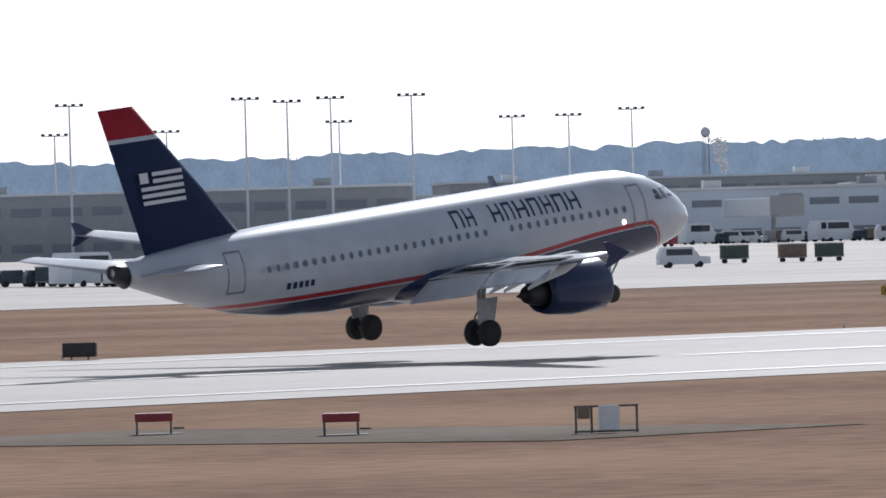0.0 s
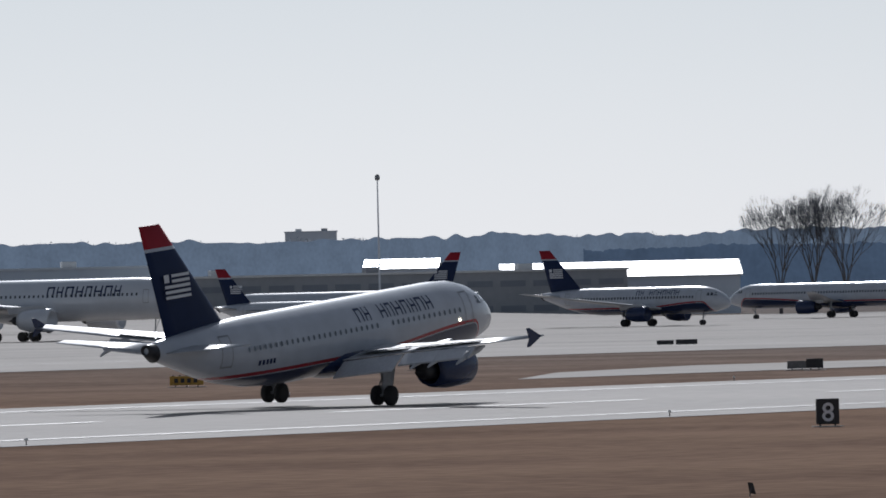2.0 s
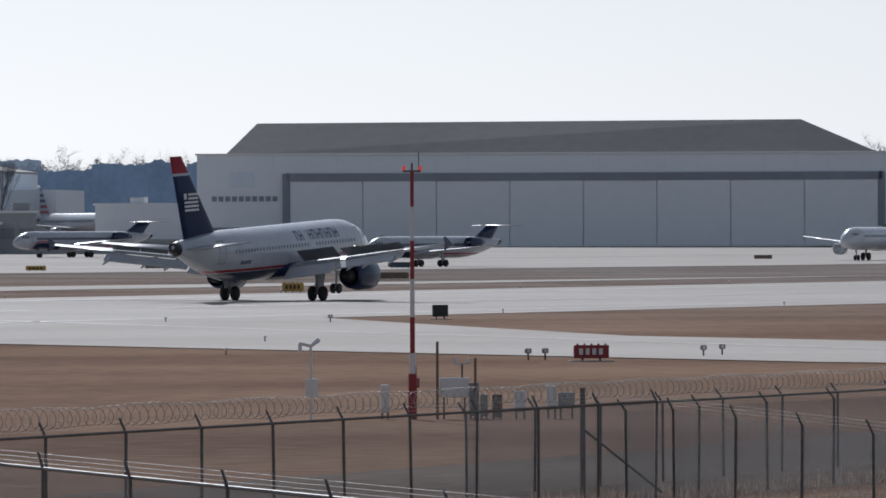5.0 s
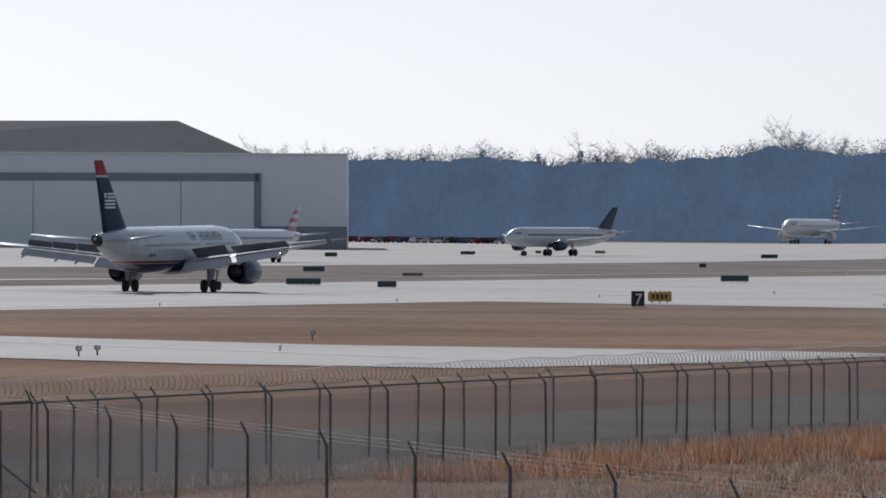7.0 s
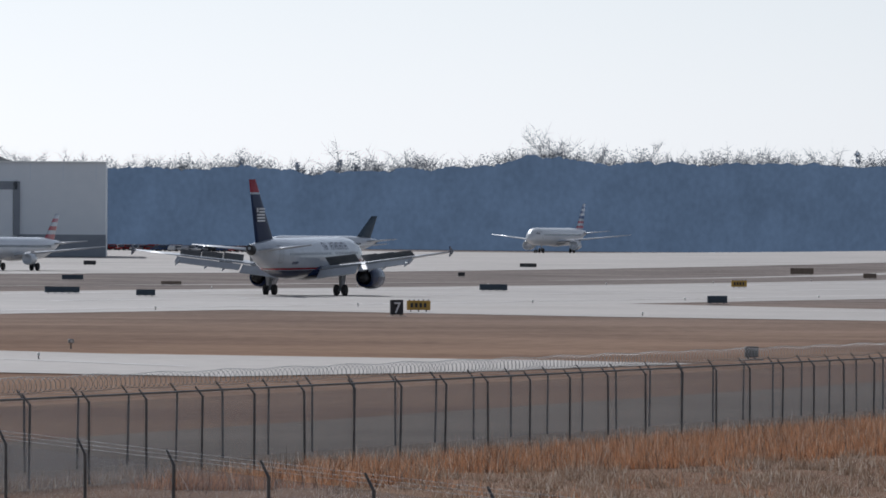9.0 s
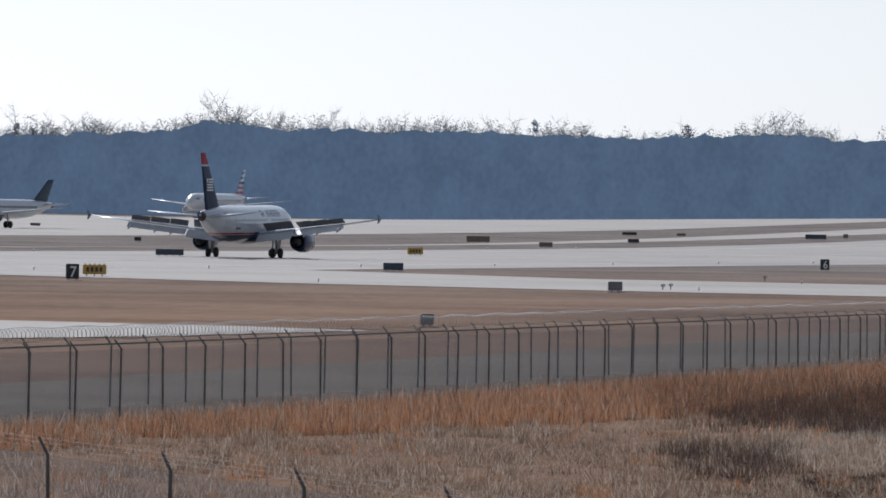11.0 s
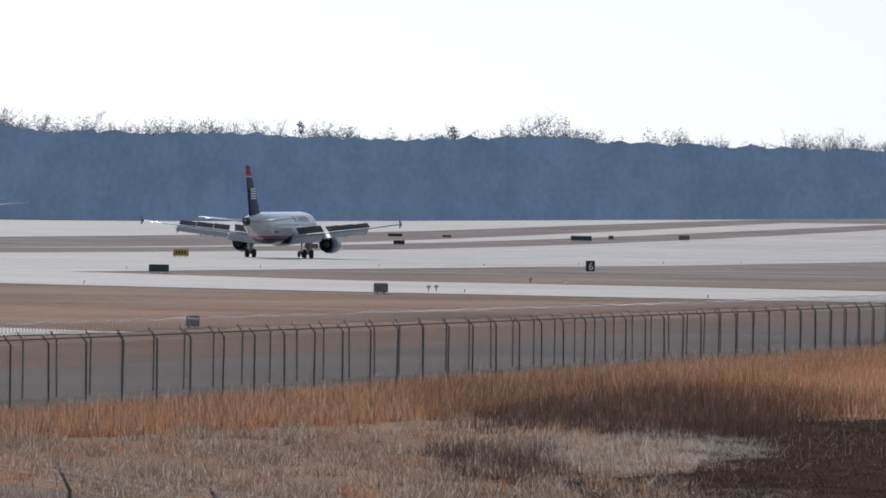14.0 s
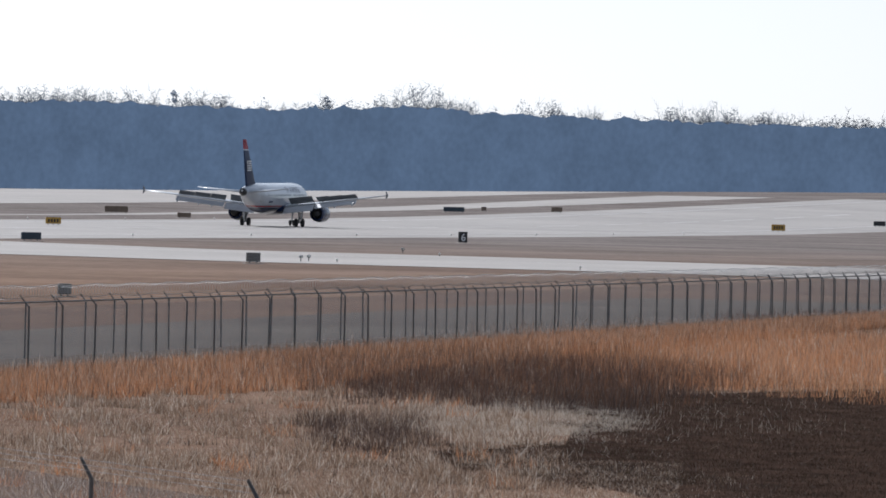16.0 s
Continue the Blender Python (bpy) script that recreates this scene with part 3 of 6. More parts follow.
def us_skin(z0, gear, L):
    return paint_bands("white_and_navy_livery", ((z0 - 3.0, NAVY), (z0 - 1.28, WHITE), (z0 - 1.22, RED), (z0 - 1.0, WHITE)),
                       curve=((2.0, gear - 5.0, .75), (gear - 4.2, gear - 1.6, -2.6)))


def us_fin(top):
    return paint_bands("navy_fin_with_red_tip", ((top - 9, NAVY), (top - 1.62, WHITE), (top - 1.42, RED)), rough=.5, coat=0.0)


A319 = narrowbody(33.84, 0, dihedral=7.2, sweep=28.5)
A319.update(skin=us_skin(A319["zc"], A319["gear"], A319["L"]), fin_mat=us_fin(A319["fin"][2]), fin_label="navy blue fin with red tip and white flag", skin_label="white fuselage with navy belly and red line",
            belly=M_NAVY, engine_mat=M_NAVY, engine_label="navy blue turbofan nacelle",
            flag=(A319["gear"] - A319["L"] + 4.2 * U, 7.6 * U, 2.4 * U, 1.5 * U), flag_y=.225 * U, title=(A319["gear"] - 8.1 * U, A319["zc"] + .8 * U, .76 * U, 10, M_NAVY), title_gap=(2,), exit_x=A319["gear"] - 13.2 * U)
jet = airliner("landing_airliner", "white and navy twin-engine airliner landing on the runway", A319)


# Darker than the wing: shade of the rear faces is put into the colour.
M_SPOIL = mat("grey_spoiler_paint", (0.15, 0.16, 0.17), (0.22, 0.23, 0.24), 0.9, 0.45)


def spoilers(top, p):
    """Lift-dump panels on the upper wing, each hinged at its front edge."""
    R, S = p["R"], p["span"] / 2
    sweep, dih = math.tan(radians(28.5)), math.tan(radians(7.2))
    wx, wz = p["gear"] - p["wing_x"], p["zc"] - .58 * R
    made = []
    yk = S * .37
    for s in (-1, 1):
        for y0, y1 in ((R * 1.25, yk - .4), (yk + .3, S * .5), (S * .5 + .03, S * .62), (S * .62 + .03, S * .74)):
            ym = (y0 + y1) / 2
            c = p["chord"][0] + (p["chord"][1] - p["chord"][0]) * (ym - R) / (yk - R) if ym < yk else p["chord"][1] + (p["chord"][2] - p["chord"][1]) * (ym - yk) / (S - yk)
            hx, hz = wx - (ym - R) * sweep - c * .70, wz + (ym - R) * dih + .30 * (c / 5)
            bm = bmesh.new()
            hw = (y1 - y0) / 2 / math.cos(radians(9 if ym < yk else 21))
            back = c * .2 + .25
            panel(bm, [(0, -hw, 0), (0, hw, 0), (-back, hw, 0), (-back, -hw, 0)], .04)
            ob = part("spoiler", bm, M_SPOIL, top, "hinged wing spoiler panel")
            made.append((ob, Matrix.Translation((hx, s * ym, hz)) @ pose(0, 0, 0, s * 6.3, 0, s * (9 if ym < yk else 21))))
    return made


SPOILERS = spoilers(jet, A319)
# Glowing disc added on the fuselage side for the bright glint there.
glow = mat("landing_lamp_glow", (0.9, 0.85, 0.7), (0.95, 0.9, 0.8), 1.0, 0.2)
glow.node_tree.nodes["Principled BSDF"].inputs["Emission Color"].default_value = (1, 0.85, 0.6, 1)
glow.node_tree.nodes["Principled BSDF"].inputs["Emission Strength"].default_value = 6.0
bm = bmesh.new()
lx, lz = A319["gear"] - 5.7 * U, A319["zc"] - .12
rod(bm, (lx, -skin_y(A319, lx, lz) + .02, lz), (lx, -skin_y(A319, lx, lz) - .05, lz), .1, .09, 10)
part("side_lamp", bm, glow, jet, "small glowing bright spot on the fuselage side")
for i in range(5):
    bm = bmesh.new()
    x0 = A319["gear"] - A319["L"] * .715 - i * .34
    skin_patch(bm, A319, x0, x0 - .22, A319["zc"] - .62, A319["zc"] - .32, -1, .014, 1, 2)
    part("registration_bar", bm, M_NAVY, jet)


# ---- airfield signs ----
def sign_board(x, y, w, h, kind, turn=None):
    """A low airfield sign on short legs over a slab."""
    top = tagged(empty("airfield_sign", pose(x, y, lie(x, y), 0, 0, -62 if turn is None else turn)), {
        "dark": "black airfield sign on short legs in grass", "blue": "dark blue back of an airfield sign on legs", "yellow": "yellow and black airfield guidance sign on legs",
        "brown": "weathered brown airfield sign on short legs", "red": "red and white airfield holding sign on legs", "grey": "grey slatted airfield box beside the taxiway"}[kind], "sign", "airfield signs")
    bm = bmesh.new()
    box(bm, -w / 2, w / 2, -.14, .14, h * .2, h, .03)
    part("panel", bm, M_SIGN[kind], top)
    n = max(2, int(w / .9) + 1)
    for i in range(n):
        lx = -w / 2 + w * (i + .5) / n
        bm = bmesh.new()
        rod(bm, (lx, 0, 0), (lx, 0, h * .25), .05, .05, 6)
        part("leg", bm, M_GALV, top)
    bm = bmesh.new()
    box(bm, -w / 2 - .2, w / 2 + .2, -.4, .4, -.05, .05, .02)
    part("slab", bm, M_CONC, top)
    if kind in ("yellow", "red"):
        for i in range(4):
            bm = bmesh.new()
            x0 = -w * .36 + i * w * .19
            box(bm, x0, x0 + w * .11, -.16, -.138, h * .42, h * .8)
            part("lettering_bar", bm, M_DARK if kind == "yellow" else M_SIGNTXT, top)
        for i in range(5):
            bm = bmesh.new()
            x0 = -w * .42 + i * w * .2
            box(bm, x0, x0 + w * .05, -.05, .05, h, h * 1.09)
            part("lamp_cap", bm, M_DARK, top)
    elif kind == "grey":
        for i in range(5):
            bm = bmesh.new()
            box(bm, -w * .44, w * .44, -.17, -.139, h * (.28 + i * .14), h * (.34 + i * .14))
            part("slat", bm, M_STEEL, top)
    return top


def number_sign(x, y, digit):
    top = tagged(empty("distance_sign", pose(x, y, 0, 0, 0, -52)), "black distance sign with a white number beside the runway", "sign", "runway distance signs")
    bm = bmesh.new()
    box(bm, -.53, .53, -.13, .13, .12, 1.3, .03)
    part("panel", bm, M_DARK, top)
    for lx in (-.35, .35):
        bm = bmesh.new()
        rod(bm, (lx, 0, -.02), (lx, 0, .2), .05, .05, 6)
        part("leg", bm, M_GALV, top)
    bm = bmesh.new()
    box(bm, -.7, .7, -.4, .4, -.05, .04, .02)
    part("slab", bm, M_CONC, top)
    cu = bpy.data.curves.new("number", "FONT")
    cu.body, cu.size, cu.align_x, cu.extrude, cu.offset = digit, 1.2, "CENTER", .01, .012
    num = new("number", cu)
    num.parent = top
    num.matrix_basis = pose(0, -.145, .27, 90, 0, 0)


number_sign(349.2, 190.4, "8")
number_sign(654.0, 190.4, "7")
number_sign(958.8, 190.4, "6")
sign_board(299.8, 300.6, 1.73, 0.89, 'dark')
sign_board(660.7, 540.0, 2.80, 0.62, 'brown')
sign_board(471.3, 390.3, 2.41, 0.80, 'yellow')
sign_board(470.3, 321.1, 1.05, 0.86, 'yellow')
sign_board(537.6, 347.2, 2.52, 0.84, 'yellow')
sign_board(802.4, 498.7, 3.72, 0.62, 'yellow')
sign_board(629.7, 382.6, 2.32, 0.63, 'dark')
sign_board(848.4, 483.3, 1.92, 0.58, 'dark')
sign_board(844.5, 478.3, 2.42, 0.70, 'dark')
sign_board(599.1, 329.3, 1.57, 0.76, 'grey')
sign_board(598.0, 327.1, 1.34, 0.94, 'dark')
sign_board(420.6, 209.9, 0.99, 0.96, 'yellow')
sign_board(715.8, 360.2, 1.68, 0.68, 'yellow')
sign_board(645.8, 301.9, 2.10, 0.94, 'yellow')
sign_board(857.2, 397.2, 2.35, 1.30, 'dark')
sign_board(855.4, 394.3, 2.10, 0.86, 'dark')
sign_board(970.0, 439.7, 2.51, 0.70, 'yellow')
sign_board(1014.8, 443.1, 2.76, 0.87, 'brown')
sign_board(934.5, 448.9, 1.36, 0.68, 'dark')
sign_board(721.8, 301.6, 1.95, 0.92, 'yellow')
sign_board(755.2, 308.5, 1.82, 0.80, 'brown')
sign_board(870.4, 352.5, 4.62, 0.86, 'brown')
sign_board(1030.0, 424.3, 2.63, 0.80, 'blue')
sign_board(1051.9, 424.2, 2.83, 0.89, 'blue')
sign_board(527.5, 209.9, 1.04, 0.97, 'dark')
sign_board(353.4, 133.5, 1.54, 0.72, 'red')
sign_board(1275.4, 452.9, 2.84, 0.71, 'brown')
sign_board(846.7, 273.5, 1.98, 0.76, 'blue')
sign_board(867.1, 289.4, 3.72, 0.78, 'blue')
sign_board(1086.0, 361.0, 2.85, 0.75, 'blue')
sign_board(1023.6, 327.3, 2.54, 0.50, 'brown')
sign_board(1487.1, 465.0, 2.66, 0.72, 'dark')
sign_board(1401.8, 462.9, 2.13, 0.87, 'dark')
sign_board(1531.6, 465.2, 1.05, 0.63, 'dark')
sign_board(1544.1, 456.9, 1.90, 0.63, 'brown')
sign_board(1466.8, 402.9, 2.99, 0.80, 'dark')
sign_board(1263.9, 357.7, 1.03, 0.69, 'dark')
sign_board(989.6, 276.1, 3.37, 0.88, 'blue')
sign_board(693.2, 199.9, 1.99, 0.99, 'yellow')
sign_board(815.3, 204.8, 1.98, 0.88, 'blue')
sign_board(415.9, 102.7, 0.67, 0.67, 'grey')
sign_board(1110.6, 276.0, 2.10, 1.05, 'yellow')
sign_board(1388.7, 334.4, 3.94, 1.22, 'brown')
sign_board(1334.2, 310.2, 2.16, 0.90, 'brown')
sign_board(628.3, 140.7, 1.06, 0.84, 'grey')
sign_board(1569.6, 313.5, 3.99, 1.05, 'blue')
sign_board(1611.4, 301.9, 2.15, 1.08, 'brown')
sign_board(1449.9, 321.6, 1.95, 0.78, 'dark')
sign_board(1586.1, 352.6, 2.77, 0.64, 'dark')
sign_board(1592.9, 344.1, 1.71, 0.50, 'brown')
sign_board(1604.0, 314.6, 0.96, 0.86, 'brown')
sign_board(1397.7, 224.8, 2.32, 1.21, 'yellow')
sign_board(1531.9, 228.0, 2.23, 1.02, 'dark')


def edge_light(x, y, h=.35):
    top = tagged(empty("edge_light", pose(x, y, lie(x, y))), "small white runway edge light on a stake", "light", "runway edge lights")
    bm = bmesh.new()
    rod(bm, (0, 0, 0), (0, 0, h * .65), .035, .03, 6)
    part("stake", bm, M_GALV, top)
    bm = bmesh.new()
    loft(bm, [ring_up(r, h * z) for r, z in ((.07, .6), (.09, .72), (.085, .9), (.03, 1.0))])
    part("lens", bm, M_SIGNTXT, top)
    return top


def ring_up(r, z, n=8):
    return [Vector((math.cos(2 * math.pi * i / n) * r, math.sin(2 * math.pi * i / n) * r, z)) for i in range(n)]


first_light = edge_light(330, 222)
for i in range(1, 17):
    copy_thing(first_light, pose(330 + 60 * i, 222, lie(330 + 60 * i, 222)))
for i in range(0, 18):
    copy_thing(first_light, pose(300 + 60 * i, 302, lie(300 + 60 * i, 302)))
for x, y in ((370, 158), (392, 132), (415, 175), (655, 140), (672, 175), (745, 150), (640, 118)):
    copy_thing(first_light, pose(x, y, 0))


def guard_light(x, y):
    """A pair of hooded lamp heads on a short pole."""
    top = tagged(empty("guard_light", pose(x, y, 0, 0, 0, -60)), "dark hooded light on a short pole in grass", "light", "hooded lights")
    bm = bmesh.new()
    rod(bm, (0, 0, 0), (0, 0, .32), .04, .04, 6)
    part("pole", bm, M_GALV, top)
    bm = bmesh.new()
    box(bm, -.14, .14, -.12, .14, .3, .52, .03)
    part("lamp_head", bm, M_STEEL, top)
    bm = bmesh.new()
    rod(bm, (0, -.125, .41), (0, -.15, .41), .07, .07, 10)
    part("lens", bm, M_SIGNTXT, top)


for x, y in ((368.1, 133.6), (371.7, 134.0), (434.2, 144.4), (656.0, 143.1), (662.1, 143.8), (773.1, 159.1), (507.8, 209.6), (356.6, 137.7), (357.4, 137.2)):
    guard_light(x, y)


# ---- low equipment by the runway ----
def low_frame(x, y, w, h):
    """A small weathered equipment table on thin legs."""
    top = tagged(empty("equipment_stand", pose(x, y, 0, 0, 0, -45)), "rusty low equipment stand with thin legs on gravel", "equipment", "equipment stands")
    bm = bmesh.new()
    box(bm, -w / 2, w / 2, -.35, .35, h * .62, h, .03)
    part("tray", bm, M_SIGN["red"], top)
    for lx in (-w * .45, w * .45):
        for ly in (-.3, .3):
            bm = bmesh.new()
            rod(bm, (lx, ly, 0), (lx, ly, h * .65), .03, .03, 6)
            part("leg", bm, M_GALV, top)
    bm = bmesh.new()
    box(bm, -w * .55, w * .75, -.5, .5, -.05, .05, .02)
    part("slab", bm, M_JOINT, top)
    bm = bmesh.new()
    rod(bm, (w * .5, 0, h * .3), (w * .8, 0, h * .3), .03, .03, 6)
    part("pipe", bm, M_GALV, top)


low_frame(186.6, 184.0, 1.15, .68)
low_frame(184.4, 174.1, 1.1, .68)
cab = tagged(empty("equipment_cabinet", pose(184.6, 163.8, 0, 0, 0, -45)), "white metal cabinet inside a small pipe frame", "cabinet")
bm = bmesh.new()
box(bm, -.25, .35, -.25, .25, .1, .82, .03)
part("cabinet_body", bm, M_WHITE, cab)
bm = bmesh.new()
box(bm, -.85, -.5, -.1, .1, .45, .8, .02)
part("junction_box", bm, M_SIGN["brown"], cab)
for lx in (-.9, -.45, .85):
    bm = bmesh.new()
    rod(bm, (lx, 0, 0), (lx, 0, .82), .035, .035, 6)
    part("post", bm, M_GALV, cab)
for z in (.08, .8):
    bm = bmesh.new()
    rod(bm, (-.95, 0, z), (.9, 0, z), .03, .03, 6)
    part("frame_rail", bm, M_GALV, cab)
draped("gravel_pad", [(176, 190), (192, 190), (192, 160), (178, 160)], 0.025, M_VERGE, "grey gravel strip round the equipment", "gravel")

# tumbling scrap beside the runway
scrap = tagged(empty("marker_flag", pose(222.5, 124.0, 0, 0, 0, -30)), "small dark marker flag on a stake in grass", "marker")
bm = bmesh.new()
rod(bm, (0, 0, 0), (.05, 0, .28), .02, .02, 6)
part("stake", bm, M_GALV, scrap)
bm = bmesh.new()
panel(bm, [(.0, 0, .1), (.22, 0, .05), (.12, .02, .4), (-.06, 0, .42)], .02, Vector((0, 1, 0)))
part("flag_cloth", bm, M_DARK, scrap)


# ---- weather station ----
mast = tagged(empty("weather_mast", pose(241.5, 97.0, 0)), "red and white banded wind mast with red lamps", "mast")
bands = ((0.0, 1.38, .13, M_SIGN["red"]), (1.38, 2.0, .09, M_WHITE), (2.0, 3.09, .075, M_SIGN["red"]), (3.09, 4.24, .07, M_WHITE), (4.24, 5.4, .065, M_SIGN["red"]), (5.4, 6.43, .06, M_WHITE), (6.43, 7.5, .055, M_SIGN["red"]))
for z0, z1, r, m in bands:
    bm = bmesh.new()
    rod(bm, (0, 0, z0), (0, 0, z1), r, r, 12)
    part("mast_section", bm, m, mast)
bm = bmesh.new()
rod(bm, (.3, -.16, 7.5), (-.3, .16, 7.5), .03, .03, 6)
rod(bm, (.25, -.12, 7.5), (.25, -.12, 8.1), .015, .015, 6)
rod(bm, (0, 0, 7.45), (0, 0, 7.75), .03, .03, 6)
part("crossarm", bm, M_GALV, mast)
red_glow = mat("red_lamp_glow", (0.6, 0.03, 0.03), (0.7, 0.05, 0.05), 2.0, 0.3)
red_glow.node_tree.nodes["Principled BSDF"].inputs["Emission Color"].default_value = (1, 0.08, 0.06, 1)
red_glow.node_tree.nodes["Principled BSDF"].inputs["Emission Strength"].default_value = 0.4
for dx in (-.28, .28):
    bm = bmesh.new()
    loft(bm, [[v + Vector((dx, -dx * .55, 7.52)) for v in ring_up(r, z)] for r, z in ((.04, 0), (.06, .05), (.05, .12), (.01, .15))])
    part("obstruction_lamp", bm, red_glow, mast, "red obstruction lamp")
bm = bmesh.new()
box(bm, .12, .34, -.1, .1, .95, 1.25, .02)
box(bm, .1, .2, -.06, .06, .6, 1.6, .02)
part("control_box", bm, M_SIGN["red"], mast)

an = tagged(empty("visibility_sensor", pose(239.5, 99.5, 0)), "white two-headed visibility sensor on a pole", "sensor")
bm = bmesh.new()
rod(bm, (0, 0, 0), (0, 0, 2.2), .045, .04, 8)
part("pole", bm, M_WHITE, an)
bm = bmesh.new()
rod(bm, (-.35, .2, 2.32), (.0, 0, 2.24), .05, .05, 8)
rod(bm, (.0, 0, 2.24), (.25, -.15, 2.42), .05, .08, 8)
rod(bm, (-.35, .2, 2.32), (-.36, .2, 2.05), .06, .06, 8)
part("sensor_heads", bm, M_WHITE, an)
bm = bmesh.new()
box(bm, -.1, .25, -.15, .15, .7, 1.25, .02)
part("electronics_box", bm, M_WHITE, an)


def cabinet(x, y, w, d, h, z0, m, label):
    top = tagged(empty("station_cabinet", pose(x, y, 0, 0, 0, -66)), label, "cabinet", "weather station cabinets")
    bm = bmesh.new()
    box(bm, -w / 2, w / 2, -d / 2, d / 2, z0, h, .02)
    part("cabinet_body", bm, m, top)
    bm = bmesh.new()
    box(bm, -w / 2 + .04, w / 2 - .04, -d / 2 - .02, -d / 2, z0 + .05, h - .06, .005)
    part("cabinet_door", bm, m, top)
    for lx in (-w * .35, w * .35):
        bm = bmesh.new()
        rod(bm, (lx, 0, 0), (lx, 0, z0 + .05), .03, .03, 6)
        part("leg", bm, M_GALV, top)


for dx, w, h, z0, m in ((-.95, .25, 1.05, .2, M_WHITE), (1.15, .9, 1.25, .65, M_WHITE), (1.75, .3, 1.1, .1, M_STEEL), (2.05, .22, .75, .1, M_STEEL), (2.45, .3, .75, .05, M_SIGN["brown"]), (3.15, .34, .85, .2, M_WHITE), (4.1, .3, 1.0, .3, M_WHITE), (4.55, .5, .8, .4, M_STEEL)):
    cabinet(241.5 + dx * .36 + .3, 97.0 - dx * .93, w, .3, h, z0, m, "white painted equipment cabinet on thin legs" if m == M_WHITE else "grey metal equipment cabinet on thin legs")
for dx, h in ((.75, 2.35), (1.9, 1.85)):
    bm = bmesh.new()
    rod(bm, (0, 0, 0), (0, 0, h), .045, .045, 8)
    tagged(part("station_post", bm, M_SIGN["brown"]), "thin brown steel post by the weather cabinets", "post").matrix_basis = pose(241.5 + dx * .36, 97.0 - dx * .93, 0)
spl = tagged(empty("twin_sensor", pose(300.0, 118.5, 0, 0, 0, -70)), "pale twin-headed sensor on a pole in grass", "sensor")
bm = bmesh.new()
rod(bm, (0, 0, 0), (0, 0, .75), .035, .035, 6)
part("pole", bm, M_GALV, spl)
for s in (-1, 1):
    bm = bmesh.new()
    rod(bm, (0, 0, .7), (s * .22, 0, .78), .03, .03, 6)
    rod(bm, (s * .22, 0, .72), (s * .28, 0, .95), .05, .07, 8)
    part("sensor_head", bm, M_WHITE, spl)


# ---- perimeter fences ----
def fence_line(name, label, a, b, spacing, height, arm, rail, mesh_alpha, lean=(0, 1), tighten=0.0):
    """Posts with slanted barbed-wire arms, a top rail and chain-link from a to b."""
    top = tagged(empty(name), label, "fence")
    a, b = Vector((*a, 0)), Vector((*b, 0))
    n = round((b - a).length / spacing)
    bm = bmesh.new()
    rod(bm, (0, 0, -.1), (0, 0, height), .03, .03, 7)
    post = part("post", bm, M_GALV, top, "grey steel fence post")
    bm = bmesh.new()
    rod(bm, (0, 0, height - .02), (lean[0] * arm, lean[1] * arm, height + arm * .8), .026, .02, 6)
    armp = part("barb_arm", bm, M_GALV, post)
    for i in range(n + 1):
        u = i / n
        p = a + (b - a) * (u + tighten * u * (1 - u))
        jit = random.Random(i + int(a.x)).uniform(-1, 1)
        m = pose(p.x, p.y, 0, jit * .7, jit * .9, 0)
        if i == 0:
            post.matrix_basis = m
        else:
            share(armp, Matrix(), share(post, m, top))
    d = (b - a).normalized()
    if rail:
        bm = bmesh.new()
        rod(bm, a + Vector((0, 0, height)), b + Vector((0, 0, height)), .028, .028, 6)
        part("top_rail", bm, M_GALV, top)
    for k in (.35, .65, .95):
        bm = bmesh.new()
        off = Vector((lean[0] * arm * k, lean[1] * arm * k, height + arm * .8 * k))
        rod(bm, a + off, b + off, .004, .004, 4)
        part("barbed_wire", bm, M_WIRE, top)
    bm = bmesh.new()
    side = Vector((-d.y, d.x, 0)) * .04
    for q in range(n):
        u, v = a + (b - a) * (q / n) + side, a + (b - a) * ((q + 1) / n) + side
        g = [bm.verts.new(p) for p in (u, v, v + Vector((0, 0, height - .03)), u + Vector((0, 0, height - .03)))]
        bm.faces.new(g)
    part("chain_link", bm, mesh_alpha, top, "grey chain-link fabric")
    return top


def link_mat(name, cover):
    m = mat(name, (0.27, 0.28, 0.3), (0.34, 0.35, 0.37), 6.0, 0.5, 0.3)
    n, l = m.node_tree.nodes, m.node_tree.links
    tr, mx = n.new("ShaderNodeBsdfTransparent"), n.new("ShaderNodeMixShader")
    mx.inputs[0].default_value = cover
    l.new(tr.outputs[0], mx.inputs[1])
    l.new(n["Principled BSDF"].outputs[0], mx.inputs[2])
    l.new(mx.outputs[0], n["Material Output"].inputs["Surface"])
    return m


M_LINK, M_LINK2 = link_mat("chain_link_wire", 0.33), link_mat("dense_chain_link_wire", 0.45)
fence_line("perimeter_fence", "tall grey chain-link fence with barbed-wire arms", (167.5, 62.5), (438.9, 62.5), 3.99, 1.93, .27, False, M_LINK, (.5, .85), .1)
fence_line("inner_fence", "grey chain-link fence with a top rail and arms", (169.87, 67), (475.0, 67), 4.015, 1.8, .27, True, M_LINK, (.5, .85))
fence_line("perimeter_fence", "grey chain-link fence with bright top rail", (133.72, 62), (169.52, 62.6), 3.58, 2.07, .3, True, M_LINK, (.4, .6))
fence_line("corner_fence", "short chain-link fence with bright top rail", (133.4, 64.7), (100, 38), 5.2, 2.0, .3, True, M_LINK, (.5, .5))
fence_line("corner_fence", "chain-link fence with barbed-wire arms by the corner", (169, 62), (99, 22), 7.5, 1.9, .3, False, M_LINK, (.5, .6))
